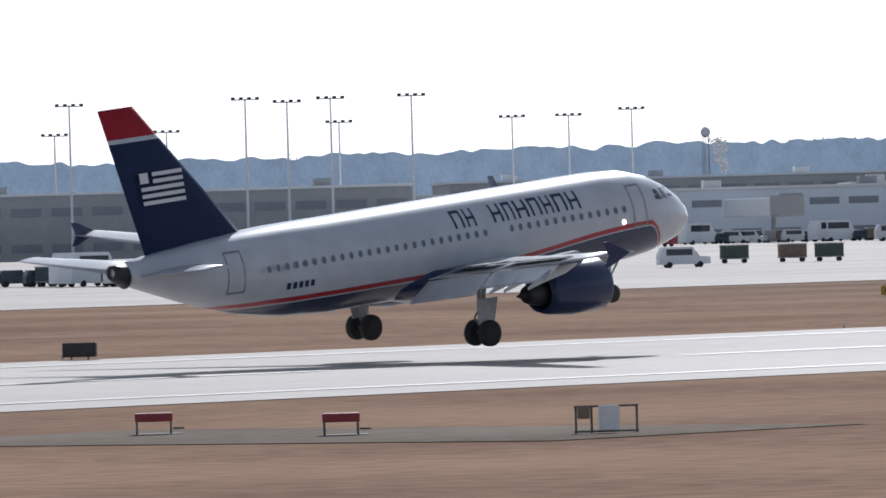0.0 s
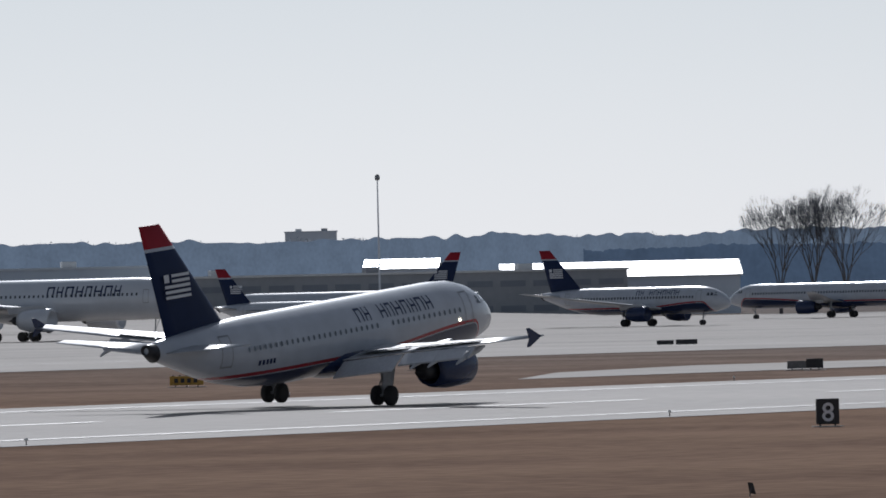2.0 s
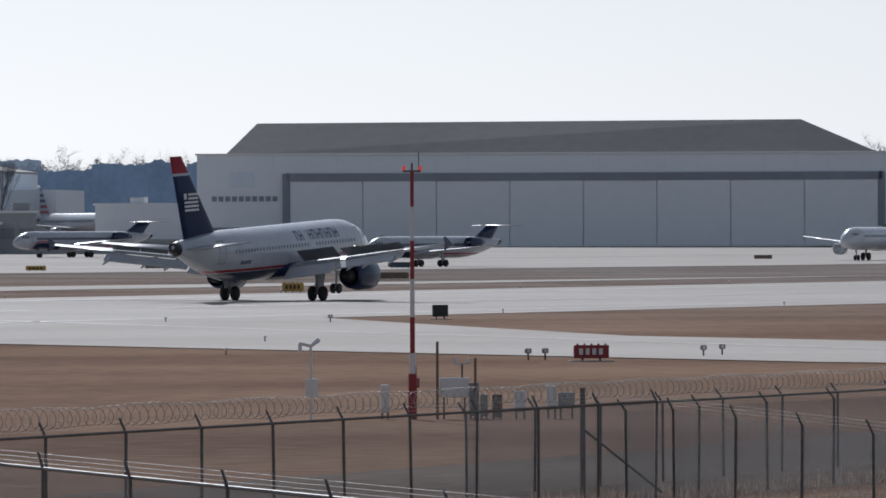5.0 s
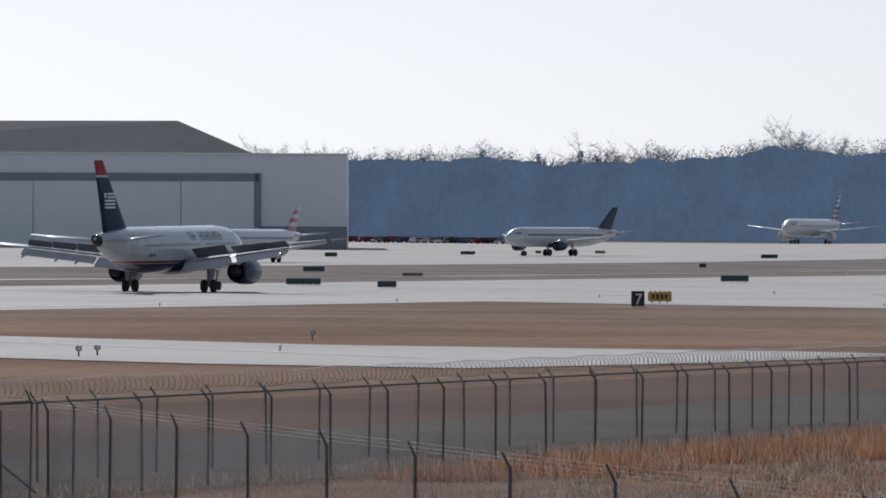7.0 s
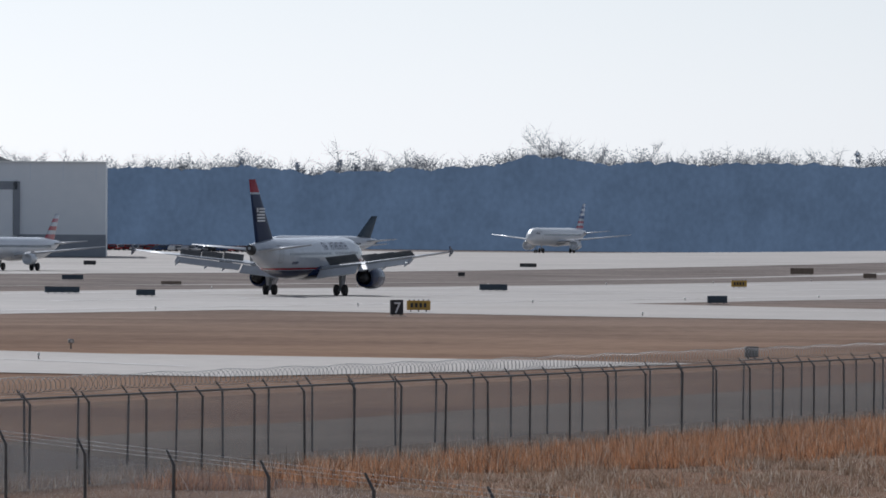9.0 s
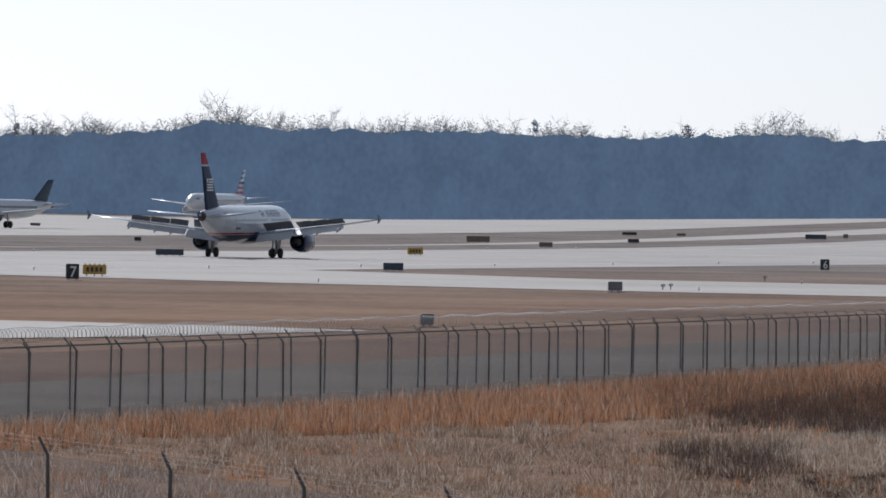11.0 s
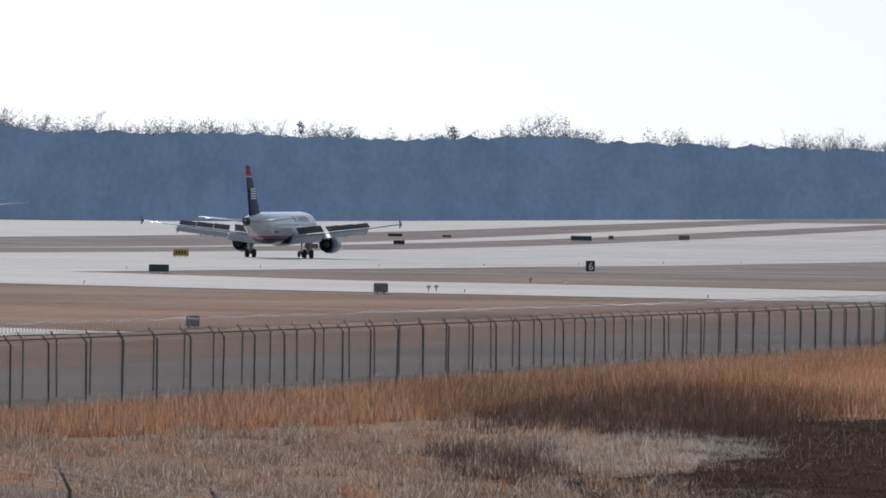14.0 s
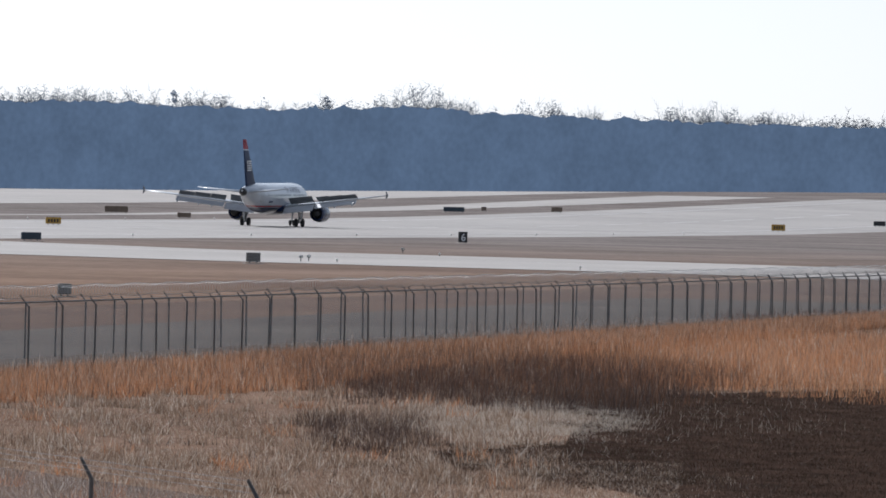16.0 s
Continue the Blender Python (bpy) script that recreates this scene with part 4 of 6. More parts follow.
for x, y in ((133.4, 64.7), (168.9, 64.0)):
    bm = bmesh.new()
    rod(bm, (0, 0, -.1), (0, 0, 2.36), .06, .06, 8)
    tagged(part("corner_post", bm, M_GALV), "stout grey steel corner post of the fence", "post").matrix_basis = pose(x, y, 0)
bm = bmesh.new()
rod(bm, (168.9, 64, 1.5), (171.5, 63.2, .1), .03, .03, 6)
tagged(part("brace", bm, M_GALV), "slanting grey steel brace against the corner post", "brace")


def coil(x0, x1, y, z, r, pitch):
    verts, faces = [], []
    n = int((x1 - x0) / pitch)
    seg, w = 12, .008
    rnd = random.Random(5)
    for i in range(n * seg):
        a = 2 * math.pi * i / seg
        rr = r * (1 + .12 * math.sin(i * .037) + rnd.uniform(-.02, .02))
        c = Vector((x0 + pitch * i / seg, y + math.cos(a) * rr, z + math.sin(a) * rr))
        o = Vector((0, math.cos(a), math.sin(a))) * w
        k = len(verts)
        verts += [c + o, c - o * .5 + Vector((w, 0, 0)), c - o * .5 - Vector((w, 0, 0))]
        if i:
            for q in range(3):
                faces.append((k - 3 + q, k - 3 + (q + 1) % 3, k + (q + 1) % 3, k + q))
    return soup("razor_coil", verts, faces, M_WIRE, "coiled bright razor wire along the fence top", "razor wire", "stuff")


coil(150, 490, 71.5, 1.9, .21, .42)


# ---- hangars, tower and buildings ----
def hangar_large():
    """Wide hangar whose long front faces the airfield."""
    a, b = Vector((1579.6, 680.7, 0)), Vector((1627.0, 534.0, 0))
    d = (b - a).normalized()
    back = Vector((-d.y, d.x, 0))
    if back.x < 0:
        back = -back
    w = (b - a).length
    rz = math.degrees(math.atan2(d.y, d.x))
    top = tagged(empty("hangar", pose(a.x, a.y, 3.0, 0, 0, rz)), "huge pale blue-grey aircraft hangar with dark door frame", "hangar")
    sgn = 1 if (Matrix.Rotation(radians(rz), 3, "Z") @ Vector((0, 1, 0))).dot(back) > 0 else -1
    H = 18.6

    def bx(name, m, x0, x1, y0, y1, z0, z1, par=top, label="", bev=0.0):
        bm = bmesh.new()
        y0, y1 = sorted((sgn * y0, sgn * y1))
        box(bm, x0, x1, y0, y1, z0, z1, bev)
        return part(name, bm, m, par, label)
    bx("wall", M_CLAD, 0, w, 0, 75, 0, H, label="pale ribbed metal wall")
    bx("base_band", M_TRIM, -.1, 18, -.15, 0, 0, 4.2)
    bx("base_band", M_TRIM, w - 17.5, w + .1, -.15, 0, 0, 4.4)
    bx("eaves_trim", M_METALROOF, -.3, w + .3, -.5, .2, H, H + .35)
    bx("door_header", M_TRIM, 18, w - 17.5, -.7, 0, H - 5.3, H - 3.7, label="dark steel door header")
    bx("door_jamb", M_TRIM, 17.2, 18.6, -.7, 0, 4.2, H - 3.7)
    bx("door_jamb", M_TRIM, w - 18.3, w - 17, -.7, 0, 4.2, H - 3.7)
    n = 8
    for i in range(n):
        x0 = 18.6 + (w - 36.9) * i / n
        bx("sliding_door", M_CLAD, x0 + .1, x0 + (w - 36.9) / n - .1, -.45 - .12 * (i % 2), -.02, 0.2, H - 5.3)
    for i in range(24):
        x0 = 2 + (w - 4) * i / 23
        bx("wall_rib", M_CLAD2, x0, x0 + .12, -.05, 0, H - 3.5, H - .1)
    # low pitched roof set back from the front
    bm = bmesh.new()
    x0, x1, y0, y1 = 5.5, w - 24, 1.0, 74
    z0, z1 = H, H + 6.9
    q = [(x0, y0, z0), (x1 + 6, y0, z0), (x1 + 6, y1, z0), (x0, y1, z0), (x0 + 5.5, y0 + 12, z1 - .4), (x1 - 10, y0 + 12, z1), (x1 - 10, y1 - 10, z1), (x0 + 5.5, y1 - 10, z1 - .4), (x1 - 4, y0 + 14, z1 - 1.4)]
    vs = [bm.verts.new((x, sgn * y, z)) for x, y, z in q[:8]]
    for f in ((0, 1, 5, 4), (1, 2, 6, 5), (2, 3, 7, 6), (3, 0, 4, 7), (4, 5, 6, 7)):
        bm.faces.new([vs[i] for i in f])
    bmesh.ops.recalc_face_normals(bm, faces=bm.faces)
    part("roof", bm, M_ROOFTAN, top, "tan low-pitched metal roof")
    bx("flag_panel", M_CLAD2, 6.5, 11.5, -.12, 0, 12.2, 15.2)
    for i in range(10):
        bx("lettering_block", M_TRIM, 3 + i * 1.35, 3.95 + i * 1.35, -.12, 0, 9.4, 10.4)


hangar_large()


def hangar_arched():
    """Hangar with a shallow arched roof."""
    a, b = Vector((1690.9, 866.6, 0)), Vector((1714.0, 786.0, 0))
    d = (b - a).normalized()
    w = (b - a).length
    rz = math.degrees(math.atan2(d.y, d.x))
    top = tagged(empty("hangar", pose(a.x, a.y, 4.2, 0, 0, rz)), "blue-grey hangar with a shallow arched roof", "hangar")
    n = 24
    prof = [(w * i / n, 15.2 + 6.2 * math.sin(math.pi * (.12 + .76 * i / n)) ** 1.0 - 2.2) for i in range(n + 1)]
    bm = bmesh.new()
    loft(bm, [[Vector((x, y, z)) for x, z in [(0, 0)] + prof + [(w, 0)]] for y in (0, 60)])
    part("wall", bm, M_CLAD2, top, "blue-grey ribbed metal wall")
    bm = bmesh.new()
    loft(bm, [[Vector((x, y, z + dz)) for x, z in prof] + [Vector((x, y, z + .05)) for x, z in prof[::-1]] for y, dz in ((-.8, .5), (61, .5))])
    part("roof", bm, M_ROOFTAN, top, "pale arched metal roof")
    for x0, x1, z0, z1, m, nm in ((7, w - 1, 12.0, 12.6, M_TRIM, "door_track"), (33, 45, 8.2, 8.5, M_TRIM, "door_rail"), (0, w, 0, 3.2, M_TRIM, "base_band")):
        bm = bmesh.new()
        box(bm, x0, x1, -.5, -.02, z0, z1)
        part(nm, bm, m, top)
    for i in range(7):
        bm = bmesh.new()
        box(bm, 8 + i * 10, 8.2 + i * 10, -.3, -.02, 3.2, 12)
        part("door_seam", bm, M_TRIM, top)
    for i in range(5):
        bm = bmesh.new()
        box(bm, -2.4, 4.2, -.35, -.05, 7.0 + i * .95, 7.45 + i * .95)
        part("flag_bar", bm, M_TRIM, top)
    bm = bmesh.new()
    box(bm, -4.5, -.0, 2, 50, 0, 13)
    part("side_annex", bm, M_CLAD2, top)
    bm = bmesh.new()
    box(bm, w, w + 12, 6, 50, 0, 11.6)
    part("side_annex", bm, M_CLAD, top)


hangar_arched()


def lattice_tower():
    x, y = 1356, 641
    top = tagged(empty("radar_tower", pose(x, y, lie(x, y), 0, 0, 25)), "steel lattice radar tower with a turning antenna", "tower")
    H, w = 25.0, 4.8
    for sx in (-1, 1):
        for sy in (-1, 1):
            bm = bmesh.new()
            rod(bm, (sx * w, sy * w, 0), (sx * w, sy * w, H), .2, .2, 6)
            part("leg", bm, M_STEEL, top)
            bm = bmesh.new()
            rod(bm, (sx * w, sy * w, H), (sx * w, sy * w, H + 6), .05, .03, 5)
            part("lightning_rod", bm, M_STEEL, top)
    for lvl in range(5):
        z0, z1 = lvl * 4.6, (lvl + 1) * 4.6
        for (ax, ay), (bx_, by_) in (((-1, -1), (1, -1)), ((1, -1), (1, 1)), ((1, 1), (-1, 1)), ((-1, 1), (-1, -1))):
            bm = bmesh.new()
            rod(bm, (ax * w, ay * w, z0), (bx_ * w, by_ * w, z1), .09, .09, 4)
            rod(bm, (bx_ * w, by_ * w, z0), (ax * w, ay * w, z1), .09, .09, 4)
            rod(bm, (ax * w, ay * w, z1), (bx_ * w, by_ * w, z1), .1, .1, 4)
            part("bracing", bm, M_STEEL, top)
    bm = bmesh.new()
    rod(bm, (0, 0, 0), (0, 0, H), .4, .4, 10)
    part("stair_shaft", bm, M_STEEL, top)
    for z in (21.2, 24.2):
        bm = bmesh.new()
        box(bm, -w - .5, w + .5, -w - .5, w + .5, z, z + .35)
        part("platform", bm, M_STEEL, top)
    for s in (-1, 1):
        for t in ((0, s), (s, 0)):
            bm = bmesh.new()
            p, q = Vector((t[0] * (w + .4) + (t[1] != 0) * -(w + .4), t[1] * (w + .4) + (t[0] != 0) * -(w + .4), 0)), Vector((t[0] * (w + .4) + (t[1] != 0) * (w + .4), t[1] * (w + .4) + (t[0] != 0) * (w + .4), 0))
            for z in (25.2, 25.7):
                rod(bm, p + Vector((0, 0, z)), q + Vector((0, 0, z)), .06, .06, 4)
            part("guard_rail", bm, M_STEEL, top)
    ant = tagged(empty("antenna"), "dark red radar antenna dish")
    ant.parent = top
    ant.location = (0, 0, 24.6)
    bm = bmesh.new()
    rod(bm, (0, 0, 0), (0, 0, 1.8), 1.0, .7, 12)
    part("pedestal", bm, M_STEEL, ant)
    bm = bmesh.new()
    n, mm = 12, 6
    g = [[bm.verts.new(((i / n - .5) * 5.2, -1.1 + 2.2 * ((i / n - .5) ** 2) * 2 + .6 * ((j / mm - .5) ** 2) * 4, 1.7 + j / mm * 3.0)) for j in range(mm + 1)] for i in range(n + 1)]
    for i in range(n):
        for j in range(mm):
            bm.faces.new((g[i][j], g[i + 1][j], g[i + 1][j + 1], g[i][j + 1]))
    bmesh.ops.solidify(bm, geom=bm.faces[:], thickness=.12)
    part("reflector", bm, mat("radar_red", (0.10, 0.03, 0.03), (0.16, 0.05, 0.05), 1, .6), ant)
    bm = bmesh.new()
    box(bm, -2.4, 2.4, -.9, -.5, 4.6, 5.7, .05)
    part("beacon_array", bm, M_WHITE, ant)
    bm = bmesh.new()
    rod(bm, (0, -.6, 1.8), (0, 2.4, 2.0), .12, .08, 6)
    box(bm, -.5, .5, 2.2, 2.8, 1.7, 2.4, .05)
    part("feed_horn", bm, M_STEEL, ant)
    return ant


ANTENNA = lattice_tower()


def pole_mast(x, y, ztop, kind, spread=2.2):
    z = lie(x, y)
    top = tagged(empty("light_mast", pose(x, y, z, 0, 0, -38)), "tall slim grey floodlight mast over the apron" if kind else "tall slim pole with a small top light", "mast", "apron masts")
    bm = bmesh.new()
    rod(bm, (0, 0, 0), (0, 0, ztop - z), .26, .13, 8)
    part("pole", bm, M_CLAD, top)
    if kind:
        bm = bmesh.new()
        box(bm, -spread / 2 - .3, spread / 2 + .3, -.12, .12, ztop - z - .3, ztop - z - .12)
        part("crossarm", bm, M_STEEL, top)
        for i in range(4):
            bm = bmesh.new()
            x0 = -spread / 2 + spread * i / 3
            box(bm, x0 - .3, x0 + .3, -.35, .35, ztop - z - .12, ztop - z + .22, .05)
            part("lamp_head", bm, M_DARK, top)
    else:
        bm = bmesh.new()
        loft(bm, [[v + Vector((0, 0, ztop - z)) for v in ring_up(r, q)] for r, q in ((.4, -.6), (.55, -.2), (.5, .3), (.2, .6))])
        part("top_light", bm, M_STEEL, top)


for x, y, zt, k in ((1125.8, 991.3, 28.3, 1), (1118.5, 999.5, 27.5, 1), (1111.9, 1006.8, 27.5, 1), (1026.8, 951.7, 30, 1), (1017.8, 961.3, 29.9, 1), (1012.9, 966.4, 29.5, 1), (1008.2, 971.3, 30.1, 1), (988.2, 991.7, 29.8, 1),
                    (1070, 1050, 26.5, 1), (1070.3, 1009, 27, 1), (1035.6, 1043, 26, 1), (1541.4, 717, 34.7, 0), (1448.6, 889.7, 33, 0), (1480, 1005, 26, 1)):
    pole_mast(x, y, zt, k, 4.0)


def block_building(name, label, a, b, depth, z0, z1, wall_m, roof_m, floors=1, bays=12, window=True, pitch=0.0):
    """A flat-roofed building whose front runs from a to b."""
    a, b = Vector((*a, 0)), Vector((*b, 0))
    d = b - a
    w = d.length
    rz = math.degrees(math.atan2(d.y, d.x))
    top = tagged(empty(name, pose(a.x, a.y, z0, 0, 0, rz)), label, "building")
    H = z1 - z0
    bm = bmesh.new()
    box(bm, 0, w, 0, depth, 0, H)
    part("wall", bm, wall_m, top)
    bm = bmesh.new()
    if pitch:
        loft(bm, [[Vector((x, -.6, H)), Vector((x, depth / 2, H + pitch)), Vector((x, depth + .6, H)), Vector((x, depth + .6, H + .3)), Vector((x, depth / 2, H + pitch + .3)), Vector((x, -.6, H + .3))] for x in (-.6, w + .6)])
    else:
        box(bm, -.4, w + .4, -.4, depth + .4, H, H + .45)
    part("roof", bm, roof_m, top)
    if window:
        for f in range(floors):
            for i in range(bays):
                bm = bmesh.new()
                x0 = w * (i + .12) / bays
                box(bm, x0, x0 + w / bays * .76, -.1, .05, H * (f + .42) / floors, H * (f + .66) / floors)
                part("window", bm, M_TRIM, top)
    for i in range(max(2, bays // 4)):
        bm = bmesh.new()
        x0 = w * (i + .4) / max(2, bays // 4)
        box(bm, x0, x0 + 3.0, depth * .3, depth * .3 + 3, H + .45, H + 1.7, .1)
        part("roof_unit", bm, M_BROWNB if i % 2 else M_METALROOF, top)
    return top


# the apron climbs towards the far buildings
bm = bmesh.new()
rise = [[bm.verts.new((x * k, y * k, lie(x * k, y * k) * (1 - u) + z * u + .06)) for k, u in ((.90, 0), (.93, .2), (.97, .7), (1.0, 1))]
        for x, y, z in ((1240, 1150, 10.0), (1300, 1075, 11.0), (1345, 1010, 11.0), (1378, 968, 10.2), (1410, 925, 8.6), (1450, 880, 6.2), (1480, 850, 4.6))]
for r0, r1 in zip(rise, rise[1:]):
    for k in range(3):
        bm.faces.new((r0[k], r1[k], r1[k + 1], r0[k + 1]))
bmesh.ops.recalc_face_normals(bm, faces=bm.faces)
tagged(part("apron_slope", bm, M_CONC), "pale concrete apron climbing to the buildings", "apron", "", "structure")


block_building("concourse", "long grey airport concourse with dark windows", (955, 1030), (1030, 955), 30, 3.5, 15.2, M_BRICKG, M_CLAD, 2, 16)
block_building("concourse", "long grey airport concourse with pale roof", (1032, 975), (1110, 905), 30, 3.5, 13.2, M_CLAD2, M_METALROOF, 2, 16)
block_building("concourse", "grey airport concourse end with pale roof edge", (1112, 930), (1123, 919), 26, 3.5, 13.6, M_BRICKG, M_METALROOF, 2, 10)
block_building("parking_garage", "long low grey parking garage with open decks", (1240, 1140), (1345, 1040), 50, 4.5, 17.2, M_BRICKG, M_CLAD2, 3, 22)
block_building("office_block", "brown terminal office block with a pale roof", (1335, 1054), (1365, 1012), 30, 4.5, 20.3, M_BROWNB, M_METALROOF, 2, 8)
block_building("office_block", "grey flat office block behind the apron", (1395, 1040), (1470, 950), 30, 4.5, 16.5, M_CLAD2, M_CLAD, 2, 14)
block_building("cargo_building", "white-roofed long cargo shed with grey walls", (1502, 893), (1527, 852), 45, 4.4, 12.2, M_CLAD2, M_METALROOF, 1, 9, False, 3.2)
block_building("cargo_building", "white-roofed low shed among trees", (1533, 945), (1540, 932), 18, 4.4, 15.2, M_CLAD2, M_METALROOF, 1, 5, False, 2.0)
block_building("service_building", "low tan service building beside the tower", (1309, 622), (1318, 604), 9, 2.0, 7.6, M_BRICKG, M_CLAD, 1, 5)
block_building("service_building", "white-roofed small service building", (1318, 612), (1324, 600), 8, 2.0, 9.5, M_BRICKG, M_METALROOF, 1, 4)
block_building("boundary_wall", "low grey boundary wall behind the apron", (1290, 660), (1350, 560), 1.2, 1.5, 4.6, M_BRICKG, M_BRICKG, 1, 4, False)
block_building("terminal_building", "long dark terminal wing with a pale curved edge", (1425, 925), (1495, 860), 40, 3.8, 13.8, M_BRICKG, M_METALROOF, 2, 14)
block_building("apartment_block", "distant pale flat-roofed apartment block", (3474, 2186), (3487, 2165), 30, 6, 46.5, M_CLAD, M_CLAD2, 6, 8, False)
block_building("apartment_block", "distant tall pale tower block", (3385, 2333), (3388, 2329), 4, 6, 47, M_CLAD, M_CLAD2, 8, 3, False)
block_building("apartment_block", "distant tall pale tower block", (3393, 2326), (3396, 2322), 4, 6, 48, M_CLAD, M_CLAD2, 8, 3, False)
block_building("white_shed", "low white shed in front of far trees", (1745, 745), (1752, 712), 20, 4.0, 13.0, M_CLAD, M_METALROOF, 1, 4, False)
block_building("white_shed", "plain pale shed beside the big hangar", (1600, 712), (1604, 684), 20, 3.5, 11.8, M_CLAD, M_CLAD, 1, 4, False)

# water tower far off
wt = tagged(empty("water_tower", pose(2268, 1963, 5)), "distant pale water tower on legs", "water tower")
bm = bmesh.new()
loft(bm, [ring_up(r, z, 16) for r, z in ((.3, 35), (1.2, 35.5), (1.7, 36.3), (1.7, 37.4), (1.0, 38.4), (.2, 38.8))])
part("tank", bm, M_CLAD, wt, "", True)
for i in range(5):
    bm = bmesh.new()
    a = 2 * math.pi * i / 5
    rod(bm, (1.3 * math.cos(a), 1.3 * math.sin(a), 0), (1.2 * math.cos(a), 1.2 * math.sin(a), 35.8), .12, .12, 6)
    part("leg", bm, M_STEEL, wt)


def jet_bridge(x, y, rz, length):
    top = tagged(empty("jet_bridge", pose(x, y, lie(x, y), 0, 0, rz)), "grey boarding bridge on a wheeled column", "boarding bridge", "boarding bridges")
    bm = bmesh.new()
    box(bm, 0, length, -1.5, 1.5, 4.2, 7.2, .15)
    part("tunnel", bm, M_CLAD, top)
    bm = bmesh.new()
    box(bm, length - .5, length + 4, -2.3, 2.3, 4.0, 7.8, .4)
    part("cab_end", bm, M_BROWNB, top)
    bm = bmesh.new()
    rod(bm, (length * .8, 0, .4), (length * .8, 0, 4.3), .4, .4, 8)
    box(bm, length * .8 - .8, length * .8 + .8, -1.8, 1.8, 0, .9, .1)
    part("column", bm, M_STEEL, top)


for x, y, rz, ln in ((975, 1000, -140, 22), (1000, 975, -150, 24), (1075, 925, -120, 25), (1120, 915, -130, 24), (1150, 880, -140, 26)):
    jet_bridge(x, y, rz, ln)


# ---- ground vehicles ----
def cart(x, y, rz, m, label="covered baggage cart standing on the apron"):
    top = tagged(empty("baggage_cart", pose(x, y, lie(x, y) + .05, 0, 0, rz)), label, "baggage cart", "baggage carts")
    bm = bmesh.new()
    box(bm, -1.6, 1.6, -.75, .75, .45, .6, .03)
    part("bed", bm, M_STEEL, top)
    bm = bmesh.new()
    box(bm, -1.55, 1.55, -.72, .72, .6, 1.95, .06)
    part("curtain", bm, m, top)
    bm = bmesh.new()
    box(bm, -1.65, 1.65, -.8, .8, 1.95, 2.08, .04)
    part("canopy", bm, M_METALROOF, top)
    for wx in (-1.1, 1.1):
        for wy in (-.65, .65):
            bm = bmesh.new()
            rod(bm, (wx, wy - .1, .24), (wx, wy + .1, .24), .24, .24, 12)
            part("wheel", bm, M_RUBBER, top)


def van(name, label, x, y, rz, L, W, H, m, group):
    top = tagged(empty(name, pose(x, y, lie(x, y) + .05, 0, 0, rz)), label, "vehicle", group)
    bm = bmesh.new()
    prof = [(-L / 2, .35), (L / 2, .35), (L / 2, H * .5), (L * .28, H * .55), (L * .16, H), (-L * .42, H), (-L / 2, H * .62)]
    loft(bm, [[Vector((x, s * W / 2, z)) for x, z in prof] for s in (-1, 1)])
    part("body", bm, m, top)
    for s in (-1, 1):
        bm = bmesh.new()
        box(bm, -L * .36, L * .15, s * (W / 2 + .005) - .01, s * (W / 2 + .005) + .01, H * .6, H * .9)
        part("side_window", bm, M_GLASS, top)
    bm = bmesh.new()
    panel(bm, [(L * .285, -W * .42, H * .57), (L * .285, W * .42, H * .57), (L * .175, W * .4, H * .95), (L * .175, -W * .4, H * .95)], .03, Vector((.7, 0, .5)))
    part("windscreen", bm, M_GLASS, top)
    for wx in (-L * .3, L * .3):
        for s in (-1, 1):
            bm = bmesh.new()
            rod(bm, (wx, s * (W / 2 - .2), .33), (wx, s * (W / 2 + .02), .33), .33, .33, 12)
            part("wheel", bm, M_RUBBER, top)
    return top


M_GREEN = mat("green_canvas", (0.07, 0.09, 0.08), (0.11, 0.13, 0.11), 1, .8)
cart(727.7, 626.1, -42, M_GREEN)
cart(731.9, 621.2, -42, M_SIGN["brown"])
cart(734.6, 618.1, -42, M_GREEN)
for i in range(3):
    cart(905 + 4 * i, 745 - 3.6 * i, -42, (M_SIGN["brown"], M_BROWNB, M_GREEN)[i])
van("service_van", "white service van parked on the apron", 935, 728, -40, 4.8, 1.9, 2.0, M_WHITE, "apron vehicles")
for i, (x, y) in enumerate(((690.1, 600.9), (985, 905), (1005, 880), (1040, 862), (1065, 850), (1090, 835), (1110, 818), (960, 925), (1290, 650), (1300, 640), (1330, 690))):
    van("service_truck", "parked pale apron service truck", x, y, -40 + 70 * (i % 3), 5.5, 2.2, 2.2 + .5 * (i % 2), (M_CLAD, M_BROWNB, M_SIGN["red"], M_WHITE)[i % 4], "apron vehicles")
# ground equipment in loose rows at the foot of the concourses
grnd = random.Random(23)
for (xa, ya), (xb, yb), n in (((1044.8, 909.0), (1065.0, 885.0), 13), ((609.6, 620.7), (590.4, 569.0), 12)):
    for i in range(n):
        u = (i + grnd.uniform(.1, .9)) / n
        x, y = xa + (xb - xa) * u, ya + (yb - ya) * u
        k = grnd.randrange(4)
        if k == 3:
            cart(x, y, -42 + grnd.uniform(-20, 20), grnd.choice((M_SIGN["brown"], M_SIGN["blue"], M_BROWNB)))
        else:
            van("service_truck", ("parked pale apron service truck", "dark apron tug beside the concourse", "tall catering truck beside the concourse")[k], x, y, -42 + grnd.uniform(-40, 40),
                (5.0, 3.6, 6.8)[k], 2.2, (2.1, 1.7, 3.4)[k], (M_WHITE, M_SIGN["blue"], M_CLAD)[k], "apron vehicles")
